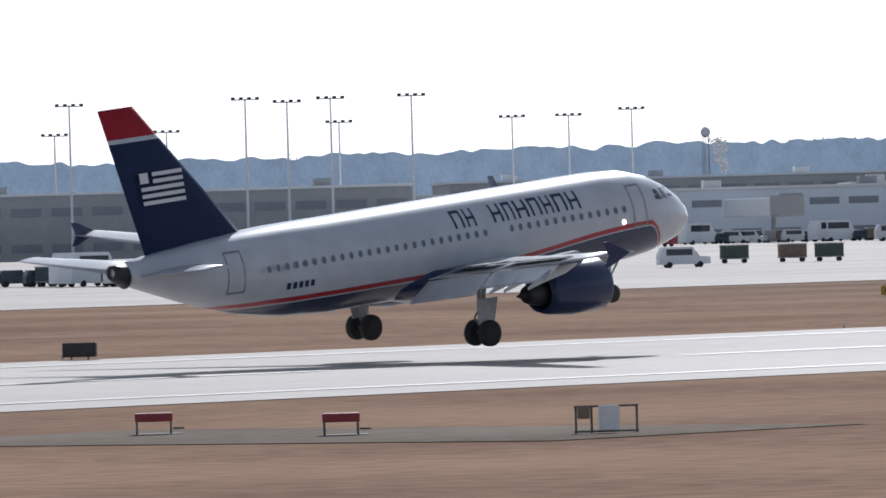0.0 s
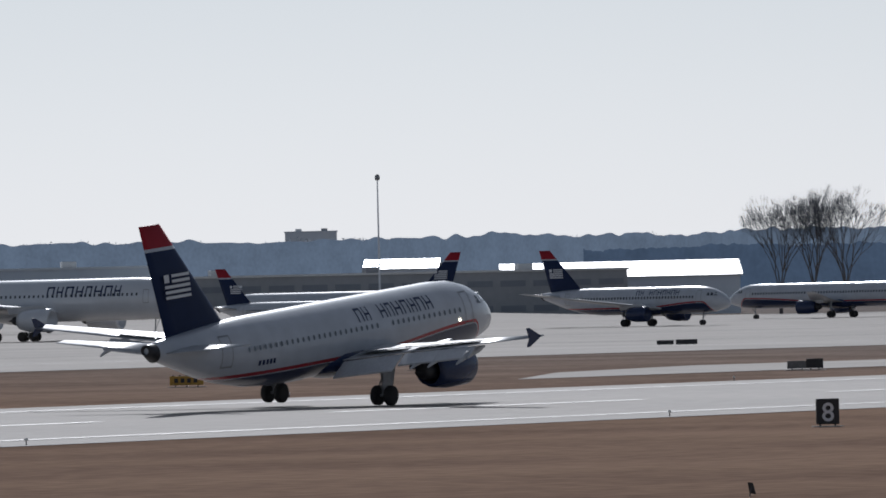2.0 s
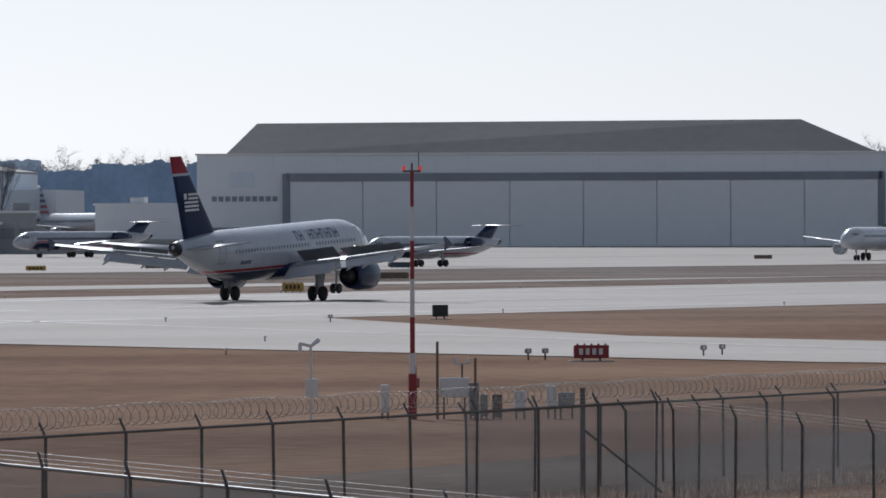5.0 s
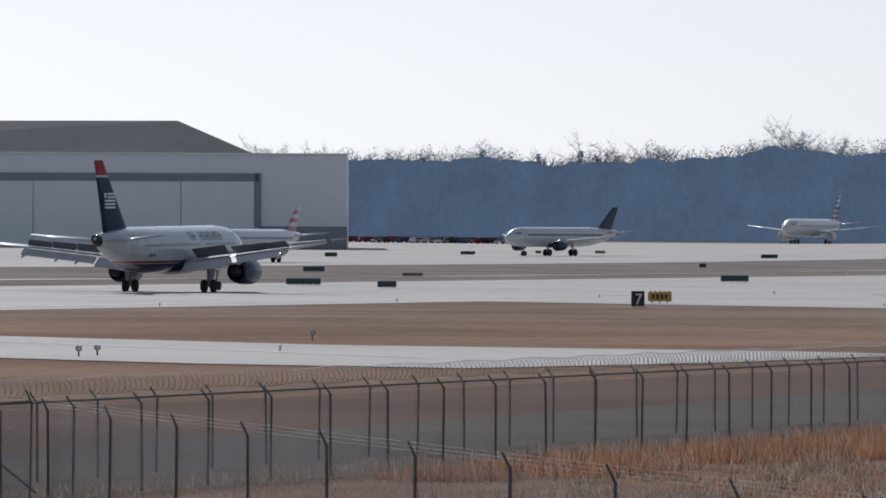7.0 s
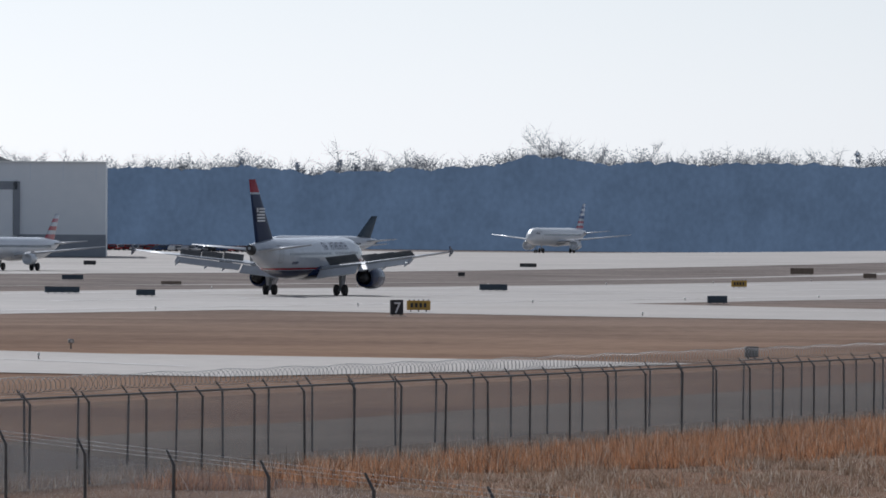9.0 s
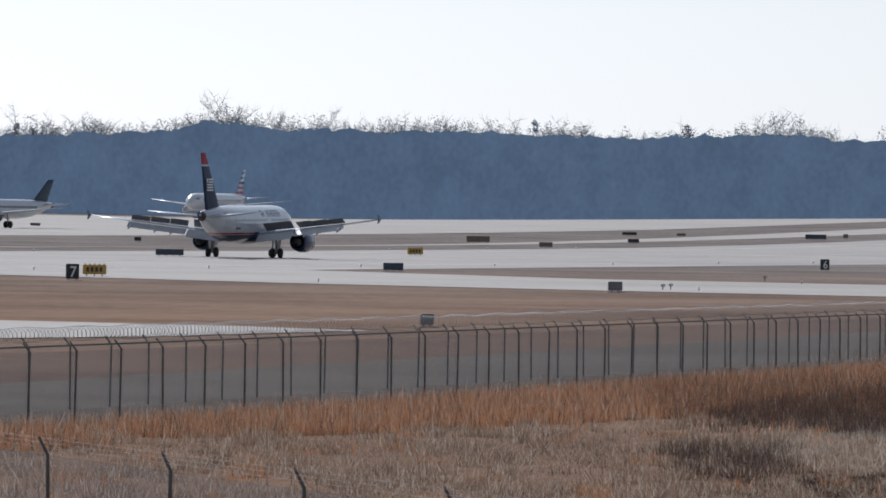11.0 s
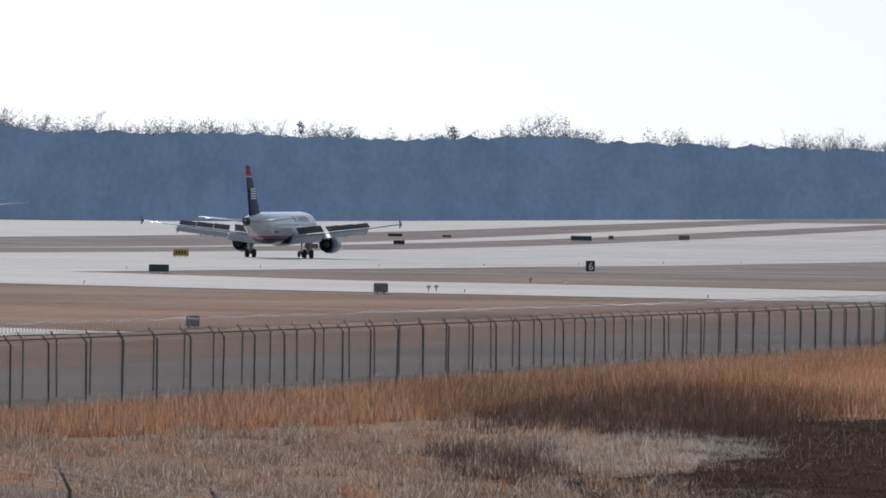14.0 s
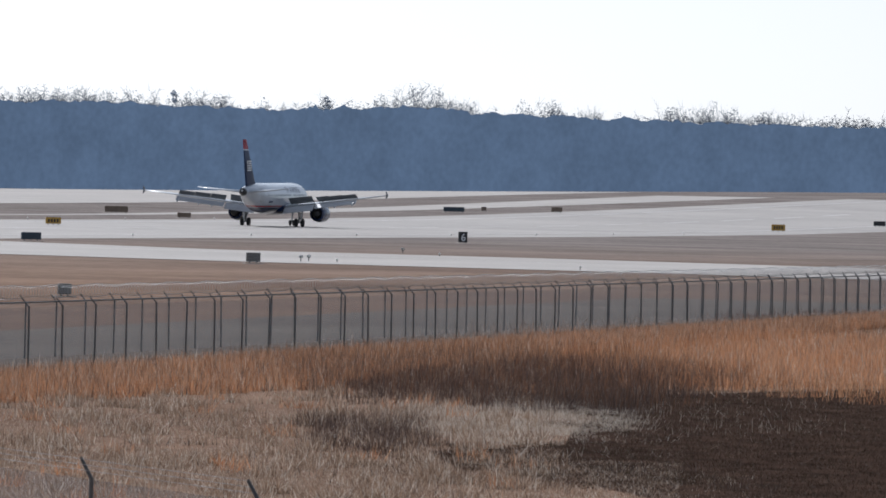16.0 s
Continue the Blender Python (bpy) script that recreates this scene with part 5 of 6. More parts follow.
CAR_PAINT = [mat("car_paint_" + n, c, tuple(v * .85 for v in c), 1.0, .12, .4) for n, c in (("silver", (.5, .5, .52)), ("white", (.75, .75, .75)), ("dark", (.05, .055, .06)), ("red", (.3, .03, .03)), ("blue", (.04, .07, .16)))]
crnd = random.Random(11)
models = [van("parked_car", "parked car in a distant car park", 0, 0, 0, 4.5, 1.8, 1.45, m, "parked cars") for m in CAR_PAINT]
spots = [(1990 + 14 * r + crnd.uniform(-2, 2), 610 + 3.2 * c + crnd.uniform(-1, 1)) for r in range(5) for c in range(17) if crnd.random() < .8]
spots += [(1385 + 9 * r + crnd.uniform(-2, 2), 1010 - 5.5 * c + crnd.uniform(-1, 1)) for r in range(2) for c in range(16) if crnd.random() < .8]
for i, (x, y) in enumerate(spots):
    m = pose(x, y, lie(x, y) + .05, 0, 0, crnd.choice((-20, 160, 70)) + crnd.uniform(-4, 4))
    if i < len(models):
        models[i].matrix_basis = m
    else:
        copy_thing(models[crnd.randrange(5)], m)


# ---- other aircraft ----
def put(ob, x, y, azimuth, dz=0.0):
    ob.matrix_basis = pose(x, y, lie(x, y) + .05 + dz, 0, 0, 90 - azimuth)
    return ob


AA_FIN = paint_bands("red_blue_striped_fin", [(5.0 + i * .62, c) for i, c in enumerate(((.5, .03, .05), WHITE) * 3 + ((.03, .06, .22), WHITE) * 6)], rough=.3)
AA_SKIN = mat("silver_white_livery", (0.66, 0.68, 0.71), (0.72, 0.74, 0.77), .6, .22, .1)
D321 = narrowbody(44.51, 0, skin=us_skin(3.85 * U, 21.7 * U, 47), fin_mat=us_fin(11.85 * U), engine_mat=M_NAVY, belly=M_NAVY)
D321.update(flag=(D321["gear"] - D321["L"] + 4.75 * U, 7.55 * U, 2.4 * U, 1.5 * U), flag_y=.225 * U)
D319 = dict(A319)
A330P = dict(L=59 * U, R=2.82 * U, gear=30 * U, zc=5.6 * U, span=60 * U, wing_x=21 * U, chord=(10.5 * U, 6.8 * U, 2.6 * U), fin=(9 * U, 3.4 * U, 17.9 * U), fin_back=3.4 * U, fin_rake=2.4 * U, tail_span=19.4 * U, tail_x=8 * U, tail_chord=6 * U,
             engine=(12.5 * U, 9.4 * U, 2.9 * U, 1.6 * U, 6.2 * U), wheel_r=.7 * U, track=10.7 * U, nose_gear=6.7 * U, bogie=(-1.0, 1.0), skin=AA_SKIN, engine_mat=AA_SKIN, belly=AA_SKIN, sweep=30,
             fin_mat=paint_bands("wide_red_blue_striped_fin", [(7.6 + i * .8, c) for i, c in enumerate(((.5, .03, .05), WHITE) * 3 + ((.03, .06, .22), WHITE) * 4)], rough=.3),
             title=(19.5 * U, 6.0 * U, 1.5 * U, 8, M_NAVY))
put(airliner("wide_body_airliner", "silver-white wide-body airliner with striped red and blue fin", A330P, False), 1052.6, 710.6, 177)
D_AA = narrowbody(44.51, 0, skin=AA_SKIN, fin_mat=AA_FIN, engine_mat=AA_SKIN, belly=AA_SKIN, sharklet=True)
put(airliner("parked_airliner", "white airliner with grey fin parked at the gate", dict(D_AA, fin_mat=M_TRIM), False), 1225, 838, 172)
E175 = narrowbody(31.7, 0, skin=us_skin(3.3 * U, 15 * U, 33.6), fin_mat=us_fin(9.9 * U), engine_mat=M_NAVY, belly=M_NAVY)
E175.update(R=1.6 * U, zc=3.2 * U, span=26 * U, fin=(4.8 * U, 1.8 * U, 9.9 * U), track=5.4 * U, chord=(4.8 * U, 3.1 * U, 1.3 * U), tail_span=10 * U, tail_z=None, engine=(7.0 * U, 4.3 * U, 1.7 * U, .85 * U, 3.0 * U),
            flag=(E175["gear"] - E175["L"] + 4.6 * U, 6.2 * U, 1.9 * U, 1.3 * U), flag_y=.22 * U)
E175.pop("tail_z")
E145 = dict(E175, fin=(4.4 * U, 1.7 * U, 8.3 * U), flag=(E175["flag"][0] - .1, 5.4 * U, 1.7 * U, 1.1 * U))
put(airliner("regional_jet", "white and navy regional jet before the arched hangar", E145, False), 1258.4, 624.8, 288)
put(airliner("regional_jet", "small white and navy regional jet taxiing slowly", E175, False), 1139.2, 713, 183)
put(airliner("taxiing_airliner", "white and navy airliner on the taxiway", D319, False), 1199.9, 688.3, 182)
put(airliner("taxiing_airliner", "long white and navy airliner on the apron", D321, False), 1343.6, 729.1, 1)
put(airliner("parked_airliner", "long white and navy airliner beyond the taxiway", D321, False), 1267.9, 787.1, -2)
put(airliner("parked_airliner", "white and navy airliner parked at the concourse", D319, False), 1051, 842, 150)
put(airliner("parked_airliner", "white and navy airliner parked at the concourse", D319, False), 1079, 865, 205)
put(airliner("parked_airliner", "white airliner with red and blue fin at the gate", dict(D_AA, fin_mat=paint_bands("red_and_navy_fin", ((4, (.4, .05, .06)), (9.5, NAVY)))), False), 1099, 986, 200)

put(airliner("parked_airliner", "silver airliner with striped fin near the sheds", D_AA, False), 1706, 764, 226)
put(airliner("parked_airliner", "white airliner with dark fin near the woods", dict(E145, skin=AA_SKIN, flag=None, fin_mat=M_SIGN["blue"]), False), 1484.3, 446.7, 290)
put(airliner("parked_airliner", "silver airliner with striped fin before the hangar", dict(E145, skin=AA_SKIN, fin_mat=AA_FIN, engine_mat=AA_SKIN, belly=AA_SKIN, flag=None), False), 1264.1, 429.2, 273)
CRJ = narrowbody(27.0, 0, skin=us_skin(2.7 * U, 13 * U, 28), fin_mat=M_NAVY, engine_mat=M_NAVY, belly=M_WING)
CRJ.update(R=1.35 * U, zc=2.5 * U, span=21.2 * U, fin=(4.0 * U, 2.5 * U, 5.3 * U), fin_back=1.8 * U, fin_rake=1.6 * U, ttail=True, tail_z=5.25 * U, tail_x=3.2 * U, tail_span=8.5 * U, tail_chord=2.6 * U, tail_dihedral=0, rear=True, wheel_r=.45 * U, track=4.1 * U,
           engine=(-5.0 * U, 2.1 * U, 3.1 * U, .7 * U, 3.2 * U), chord=(4.6 * U, 2.8 * U, 1.1 * U))
crj = put(airliner("regional_jet", "slim rear-engined regional jet with a high tail", CRJ, False), 1091.3, 435.6, 288)
copy_thing(crj, pose(1231.3, 762, lie(1231, 762) + .05, 0, 0, 90 - 300))
copy_thing(crj, pose(1185, 888, lie(1185, 888) + .05, 0, 0, 90 - 185))
copy_thing(crj, pose(1250.7, 559.2, lie(1250.7, 559.2) + .05, 0, 0, 90 - 296))
FAR_JET = airliner("oncoming_airliner", "silver airliner with striped fin taxiing towards the runway", dict(D_AA, sharklet=False, skin=M_WHITE), False)


# ---- trees ----
def bare_tree(rnd, verts, faces, x, y, z, h, twigs, spread, limbs=(6, 9)):
    """Trunk, rising limbs and fans of thin twigs, added to a shared mesh as triangles."""
    def tri_rod(p, q, r0, r1):
        k = len(verts)
        d = q - p
        a = d.orthogonal().normalized()
        b = d.normalized().cross(a)
        for c, r in ((p, r0), (q, r1)):
            for i in range(3):
                t = 2.094 * i
                verts.append(c + (a * math.cos(t) + b * math.sin(t)) * r)
        for i in range(3):
            j = (i + 1) % 3
            faces.append((k + i, k + j, k + 3 + j))
            faces.append((k + i, k + 3 + j, k + 3 + i))
    base = Vector((x, y, z - .5))
    fork = base + Vector((rnd.uniform(-.4, .4), rnd.uniform(-.4, .4), h * rnd.uniform(.28, .42)))
    tri_rod(base, fork, h * .016, h * .011)
    ends = []
    for i in range(rnd.randint(*limbs)):
        a, el = rnd.uniform(0, 6.283), radians(rnd.uniform(22, 86))
        ln = h * rnd.uniform(.3, .56)
        q = fork + Vector((math.cos(a) * math.cos(el) * ln * spread, math.sin(a) * math.cos(el) * ln * spread, math.sin(el) * ln))
        tri_rod(fork, q, h * .0055, h * .0022)
        ends.append((fork, q))
        for j in range(3):
            b, u = rnd.uniform(0, 6.283), rnd.uniform(.4, 1)
            p = fork.lerp(q, u)
            e = p + Vector((math.cos(b) * spread * h * .2, math.sin(b) * spread * h * .2, h * rnd.uniform(.05, .2)))
            tri_rod(p, e, h * .0026, h * .001)
            ends.append((p, e))
    for i in range(twigs):
        p0, p1 = rnd.choice(ends)
        p = p0.lerp(p1, rnd.uniform(.3, 1.05))
        d = Vector((rnd.gauss(0, 1), rnd.gauss(0, 1), abs(rnd.gauss(.8, .8)))).normalized() * h * rnd.uniform(.05, .13)
        w = d.orthogonal().normalized() * h * .0022
        k = len(verts)
        verts.extend((p + w, p - w, p + d))
        faces.append((k, k + 1, k + 2))


def clump(rnd, verts, faces, c, r, n, size):
    """A loose clump of small leaf triangles."""
    for i in range(n):
        v = Vector((rnd.uniform(-1, 1), rnd.uniform(-1, 1), rnd.uniform(-1, 1)))
        if v.length > 1:
            v *= rnd.uniform(.3, .98) / v.length
        p = c + Vector((v.x * r[0], v.y * r[1], v.z * r[2]))
        a = Vector((rnd.gauss(0, 1), rnd.gauss(0, 1), rnd.gauss(0, 1))).normalized()
        b = a.orthogonal().normalized()
        k = len(verts)
        s = size * rnd.uniform(.6, 1.4)
        verts.extend((p + a * s, p - a * s * .5 + b * s * .6, p - a * s * .5 - b * s * .6))
        faces.append((k, k + 1, k + 2))


def lone_tree(x, y, z, h, seed, depth=7, spread=1.0, label="large bare deciduous tree with spreading twigs"):
    """A single tree whose limbs fork again and again into a rounded open crown."""
    rnd = random.Random(seed)
    top = tagged(empty("bare_tree", pose(x, y, z)), label, "tree", "bare trees")
    v, f, v2, f2 = [], [], [], []

    def stick(vv, ff, p, q, r0, r1):
        k = len(vv)
        d = (q - p).normalized()
        a = d.orthogonal().normalized()
        b = d.cross(a)
        for c, r in ((p, r0), (q, r1)):
            for i in range(3):
                vv.append(c + (a * math.cos(2.094 * i) + b * math.sin(2.094 * i)) * r)
        for i in range(3):
            j = (i + 1) % 3
            ff.extend(((k + i, k + j, k + 3 + j), (k + i, k + 3 + j, k + 3 + i)))

    def grow(p, d, ln, r, level):
        q = p + d * ln
        stick(v if level > 3 else v2, f if level > 3 else f2, p, q, r, r * .72)
        if not level:
            return
        for i in range(3 if level in (depth, depth - 2, 1) else 2):
            side = Vector((rnd.gauss(0, 1), rnd.gauss(0, 1), rnd.gauss(0, .45)))
            side -= d * side.dot(d)
            nd = (d + side.normalized() * rnd.uniform(.25, .62) * spread + Vector((0, 0, .10))).normalized()
            grow(q, nd, ln * rnd.uniform(.72, .92), max(r * .64, .016), level - 1)
    trunk_h = h * .2
    stick(v, f, Vector((0, 0, -.6)), Vector((0, 0, trunk_h)), h * .02, h * .015)
    for i in range(5):
        a = 6.283 * i / 5 + rnd.uniform(-.4, .4)
        grow(Vector((0, 0, trunk_h * rnd.uniform(.8, 1))), Vector((math.cos(a) * .38 * spread, math.sin(a) * .38 * spread, 1)).normalized(), h * .165, h * .0075, depth)
    soup("trunk", v, f, M_BARK, "", "", "", top)
    soup("crown", v2, f2, M_TWIGS, "", "", "", top)


for i, (x, y, h, s) in enumerate(((1488.5, 821.5, 23.5, .74), (1491.5, 815.5, 25.8, .7), (1494.5, 810, 25.2, .78), (1586.2, 739.2, 18.5, .6), (1590.8, 729.3, 18.5, .6), (1588, 741.5, 15, .6))):
    lone_tree(x, y, lie(x, y), h, 40 + i, 7 if i < 3 else 6, s)


def taller(c):
    """Stands of taller trees along the wood."""
    az = math.degrees(math.atan2(c.x, c.y))
    return .17 * math.exp(-((az - 74.72) / .3) ** 2) + .10 * math.exp(-((az - 72.8) / .16) ** 2) + .06 * math.exp(-((az - 78.4) / .3) ** 2)


def woods(name, label, line, zbase, height, rows, step, seed, twigs, deep):
    """A wood along a line of places, many rows deep."""
    rnd = random.Random(seed)
    v, f, v2, f2 = [], [], [], []
    pts = [Vector((x, y, 0)) for x, y in line]
    for (p, q), z0, z1, h0, h1 in zip(zip(pts, pts[1:]), zbase, zbase[1:], height, height[1:]):
        n = int((q - p).length / step)
        for i in range(n):
            u = i / n
            out = (p.lerp(q, u)).normalized()
            for r in range(rows):
                c = p.lerp(q, u + rnd.uniform(-.5, .5) / n) + out * (r * deep + rnd.uniform(-.4, .4) * deep)
                z = z0 + (z1 - z0) * u
                h = (h0 + (h1 - h0) * u) * (1 + taller(c) + .10 * noise.noise(Vector((c.x * .02, c.y * .02, seed))) + rnd.uniform(-.17, .06) + (.13 if rnd.random() < .06 else 0))
                if rnd.random() < .05:
                    for k in range(5):
                        clump(rnd, v2, f2, Vector((c.x, c.y, z + h * (.35 + .13 * k))), (2.6 - .4 * k, 2.6 - .4 * k, 2.2), 26, .8)
                else:
                    bare_tree(rnd, v, f, c.x, c.y, z, h, twigs, .75)
                clump(rnd, v, f, Vector((c.x, c.y, z + h * .74)), (2.8, 2.8, h * .21), 300, .32)
                clump(rnd, v2, f2, Vector((c.x, c.y, z + h * .38)), (2.8, 2.2, h * .45), 24, .45)
                clump(rnd, v2, f2, Vector((c.x, c.y, z + h * .1)), (2.6, 2.2, h * .16), 14, .5)
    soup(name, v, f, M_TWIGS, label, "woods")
    soup("undergrowth", v2, f2, M_EVERGREEN, "haze-tinted evergreens and undergrowth within the far wood", "undergrowth")


# Haze is put in as bluish emission on a near-black surface.
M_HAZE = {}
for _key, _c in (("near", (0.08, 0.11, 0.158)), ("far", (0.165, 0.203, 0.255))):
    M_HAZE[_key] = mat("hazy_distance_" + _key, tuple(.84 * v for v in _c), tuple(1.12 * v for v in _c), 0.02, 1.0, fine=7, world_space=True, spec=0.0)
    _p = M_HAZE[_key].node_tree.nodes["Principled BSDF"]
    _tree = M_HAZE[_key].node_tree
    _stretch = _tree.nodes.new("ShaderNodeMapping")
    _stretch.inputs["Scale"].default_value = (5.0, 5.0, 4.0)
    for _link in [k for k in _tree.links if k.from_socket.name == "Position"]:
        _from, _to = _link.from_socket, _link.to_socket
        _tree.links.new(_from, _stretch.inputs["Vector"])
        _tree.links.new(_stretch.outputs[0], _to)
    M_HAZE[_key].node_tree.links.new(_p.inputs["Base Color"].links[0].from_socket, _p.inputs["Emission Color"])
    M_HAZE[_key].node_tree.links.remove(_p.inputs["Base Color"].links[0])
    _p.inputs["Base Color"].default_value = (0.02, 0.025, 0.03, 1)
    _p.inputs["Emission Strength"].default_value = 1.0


def haze_glow(line, zbase, ztop, out_by, key, seed):
    """Glowing backdrop that stands in for haze before a wood, with an uneven crest."""
    bm = bmesh.new()
    last = None
    pts = [Vector((x, y, 0)) for x, y in line]
    for (p, q), b0, b1, h0, h1 in zip(zip(pts, pts[1:]), zbase, zbase[1:], ztop, ztop[1:]):
        n = int((q - p).length / .8)
        for i in range(n + 1):
            u = i / n
            c = p.lerp(q, u)
            c += c.normalized() * out_by
            h = (h0 + (h1 - h0) * u) * (1 + .8 * taller(c) + .05 * noise.noise(Vector((c.x * .02, c.y * .02, seed))) + .05 * noise.noise(Vector((c.x * .15, c.y * .15, seed))) + (.03 * noise.noise(Vector((c.x * .5, c.y * .5, seed))) + .025 * noise.noise(Vector((c.x * 1.3, c.y * 1.3, seed))) if key == "near" else 0))
            lo = bm.verts.new((c.x, c.y, b0 + (b1 - b0) * u - 4))
            hi = bm.verts.new((c.x, c.y, b0 + (b1 - b0) * u + h))
            if last:
                bm.faces.new((last[0], lo, hi, last[1]))
            last = (lo, hi)
    tagged(part("backdrop", bm, M_HAZE[key]), "glowing bluish haze backdrop in front of leafless woods", "backdrop", "", "structure")


haze_glow([(2200, 980), (2245, 840), (2300, 700), (2330, 600), (2350, 480), (2372, 363), (2380, 300), (2380, 240)], (3.5, 3.5, 3.6, 4.2, 5.2, 7.0, 8.5, 10), (22.4, 22.4, 22.4, 24.2, 23.2, 19.3, 18.0, 17.2), -16, "near", 3)
haze_glow([(2440, 1420), (2480, 1320), (2560, 1130), (2500, 960), (2420, 830)], (6, 6, 6, 5, 4), (19.5, 20.5, 21, 21, 21), -10, "near", 5)
haze_glow([(2420, 3160), (2500, 3100), (2805, 2852), (3000, 2645), (3160, 2450), (3290, 2280), (3400, 2109), (3380, 1960), (3300, 1750), (3200, 1550), (3050, 1380)], (5,) * 11, (40.5, 40.5, 42.5, 43.5, 42.5, 38.5, 36, 35, 33, 31, 29.5), -60, "far", 7)
# near wood beyond the far end of the airfield
woods("wood", "dense leafless wood behind the airfield", [(2245, 840), (2300, 700), (2330, 600), (2350, 480), (2372, 363), (2380, 300), (2380, 240)], (3.5, 3.6, 4.2, 5.2, 7.0, 8.5, 10), (26.5, 26.5, 28.5, 27.5, 23, 21.5, 20.5), 2, 2.6, 3, 420, 4.0)
# farther woods on rising land
woods("wood", "leafless wood beyond the hangars", [(2480, 1320), (2560, 1130), (2500, 960), (2420, 830)], (6, 6, 5, 4), (25, 26, 26, 27), 2, 4.0, 5, 80, 5.0)


def far_woods(line, ztop, seed, label):
    """Hazy distant tree cover, a ragged band of clumps on a low rise."""
    rnd = random.Random(seed)
    v, f = [], []
    pts = [Vector((x, y, 0)) for x, y in line]
    for (p, q), z0, z1 in zip(zip(pts, pts[1:]), ztop, ztop[1:]):
        n = int((q - p).length / 5)
        for i in range(n):
            u = i / n
            zt = z0 + (z1 - z0) * u
            out = p.lerp(q, u).normalized()
            for r in range(2):
                c = p.lerp(q, u) + out * (-r * 30 + rnd.uniform(-10, 10))
                h = (zt - 5) * (1 - .03 * r) * (1 + .07 * noise.noise(Vector((c.x * .012, c.y * .012, seed))) + rnd.uniform(-.06, .03))
                clump(rnd, v, f, Vector((c.x, c.y, 5 + h * .78)), (8, 8, h * .17), 150, .7)
                clump(rnd, v, f, Vector((c.x, c.y, 5 + h * .4)), (8, 8, h * .4), 30, 1.2)
                for k in range(8):
                    tip = Vector((c.x + rnd.uniform(-7, 7), c.y + rnd.uniform(-7, 7), 5 + h * rnd.uniform(.7, .9)))
                    d = Vector((rnd.gauss(0, .35), rnd.gauss(0, .35), 1)) * rnd.uniform(1.5, 3.2)
                    n0 = len(v)
                    w = Vector((out.y, -out.x, 0)) * rnd.uniform(.12, .3)
                    v.extend((tip - w, tip + w, tip + d))
                    f.append((n0, n0 + 1, n0 + 2))
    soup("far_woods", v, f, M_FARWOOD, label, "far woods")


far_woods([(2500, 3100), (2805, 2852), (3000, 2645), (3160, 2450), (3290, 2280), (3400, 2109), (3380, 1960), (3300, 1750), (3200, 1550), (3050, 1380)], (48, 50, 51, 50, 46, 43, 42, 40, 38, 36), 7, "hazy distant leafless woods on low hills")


# ---- grasses near the camera ----
def blades(name, label, n, place, height, width, lean, material, seed, keep):
    """Many single blades; place(r) gives a spot, keep(x, y) thins them."""
    r = np.random.RandomState(seed)
    x, y = place(r, n)
    m = keep(x, y, r)
    x, y = x[m], y[m]
    n = len(x)
    h = height * r.uniform(.45, 1.25, n) * np.clip(.86 + .3 * wave(x, y, 1.7, seed) + .2 * wave(x, y, 4.3, seed * .7), .35, 1.5)
    a, l = r.uniform(0, 2 * np.pi, n), lean * np.abs(r.normal(0, 1, n))
    wa = r.uniform(0, np.pi, n)
    wx, wy = np.cos(wa) * width, np.sin(wa) * width
    z = np.zeros(n) - .02
    v = np.stack([np.stack([x - wx, y - wy, z], 1), np.stack([x + wx, y + wy, z], 1), np.stack([x + np.cos(a) * l * h, y + np.sin(a) * l * h, h], 1)], 1).reshape(-1, 3)
    f = np.arange(3 * n).reshape(-1, 3)
    return soup(name, v, f, material, label, "grass")


def wave(x, y, s, p):
    return np.sin(x * s + p) * np.cos(y * s * 2.3 + p * 1.7) + .5 * np.sin(x * s * 2.7 + y * s * 4.1 + p * .6)


def band_front(x):
    """Near edge of the broomsedge belt."""
    return np.interp(x, (185, 200, 215, 237, 277, 330, 430), (57.0, 55.2, 53.2, 50.9, 53.4, 55.5, 57.5))


def band_place(r, n):
    x = 186 + (435 - 186) * r.rand(n) ** 1.1
    lo = band_front(x) + .5 * wave(x, x * .3, .5, .5)
    return x, lo + (60.6 - lo) * r.rand(n)


def band_keep(lo):
    return lambda x, y, r: wave(x, y, .16, 1.0) + .7 * wave(x, y, .55, 2.2) + r.uniform(-.6, 1.3, len(x)) > lo - np.clip((x - 214) * .03, -.9, 1.2)


blades("broomsedge", "tall orange broomsedge grass below the fence", 300000, band_place, .42, .0075, .4, M_ORANGE, 3, band_keep(.35))
blades("straw_grass", "pale straw stems among the broomsedge", 60000, band_place, .5, .010, .4, M_TAN, 13, band_keep(.1))
blades("dark_stems", "dark dead stems among the broomsedge", 26000, band_place, .5, .014, .45, M_SCRUB, 14, band_keep(.2))
def bank_place(x0, x1, s0, s1):
    """Spots on the bank by distance along it and by the slope y / x."""
    def spot(r, n):
        x = x0 + (x1 - x0) * r.rand(n)
        return x, x * (s0 + (s1 - s0) * r.rand(n))
    return spot


def patch(x0, x1, s0, s1, rag, p, fill=1.0):
    """A ragged oval patch."""
    def keep(x, y, r):
        u, v = (2 * x - x0 - x1) / (x1 - x0), (2 * y / x - s0 - s1) / (s1 - s0)
        edge = 1 + rag * (wave(x, y, .21, p) + .7 * wave(x, y, .8, p * 2.1)) + r.normal(0, .16, len(x))
        return (np.abs(u) ** 2.6 + np.abs(v) ** 2.6 < edge) & (wave(x, y, .9, p + 1) + r.uniform(-1.5, 1.5, len(x)) > 1 - 2.2 * fill)
    return keep


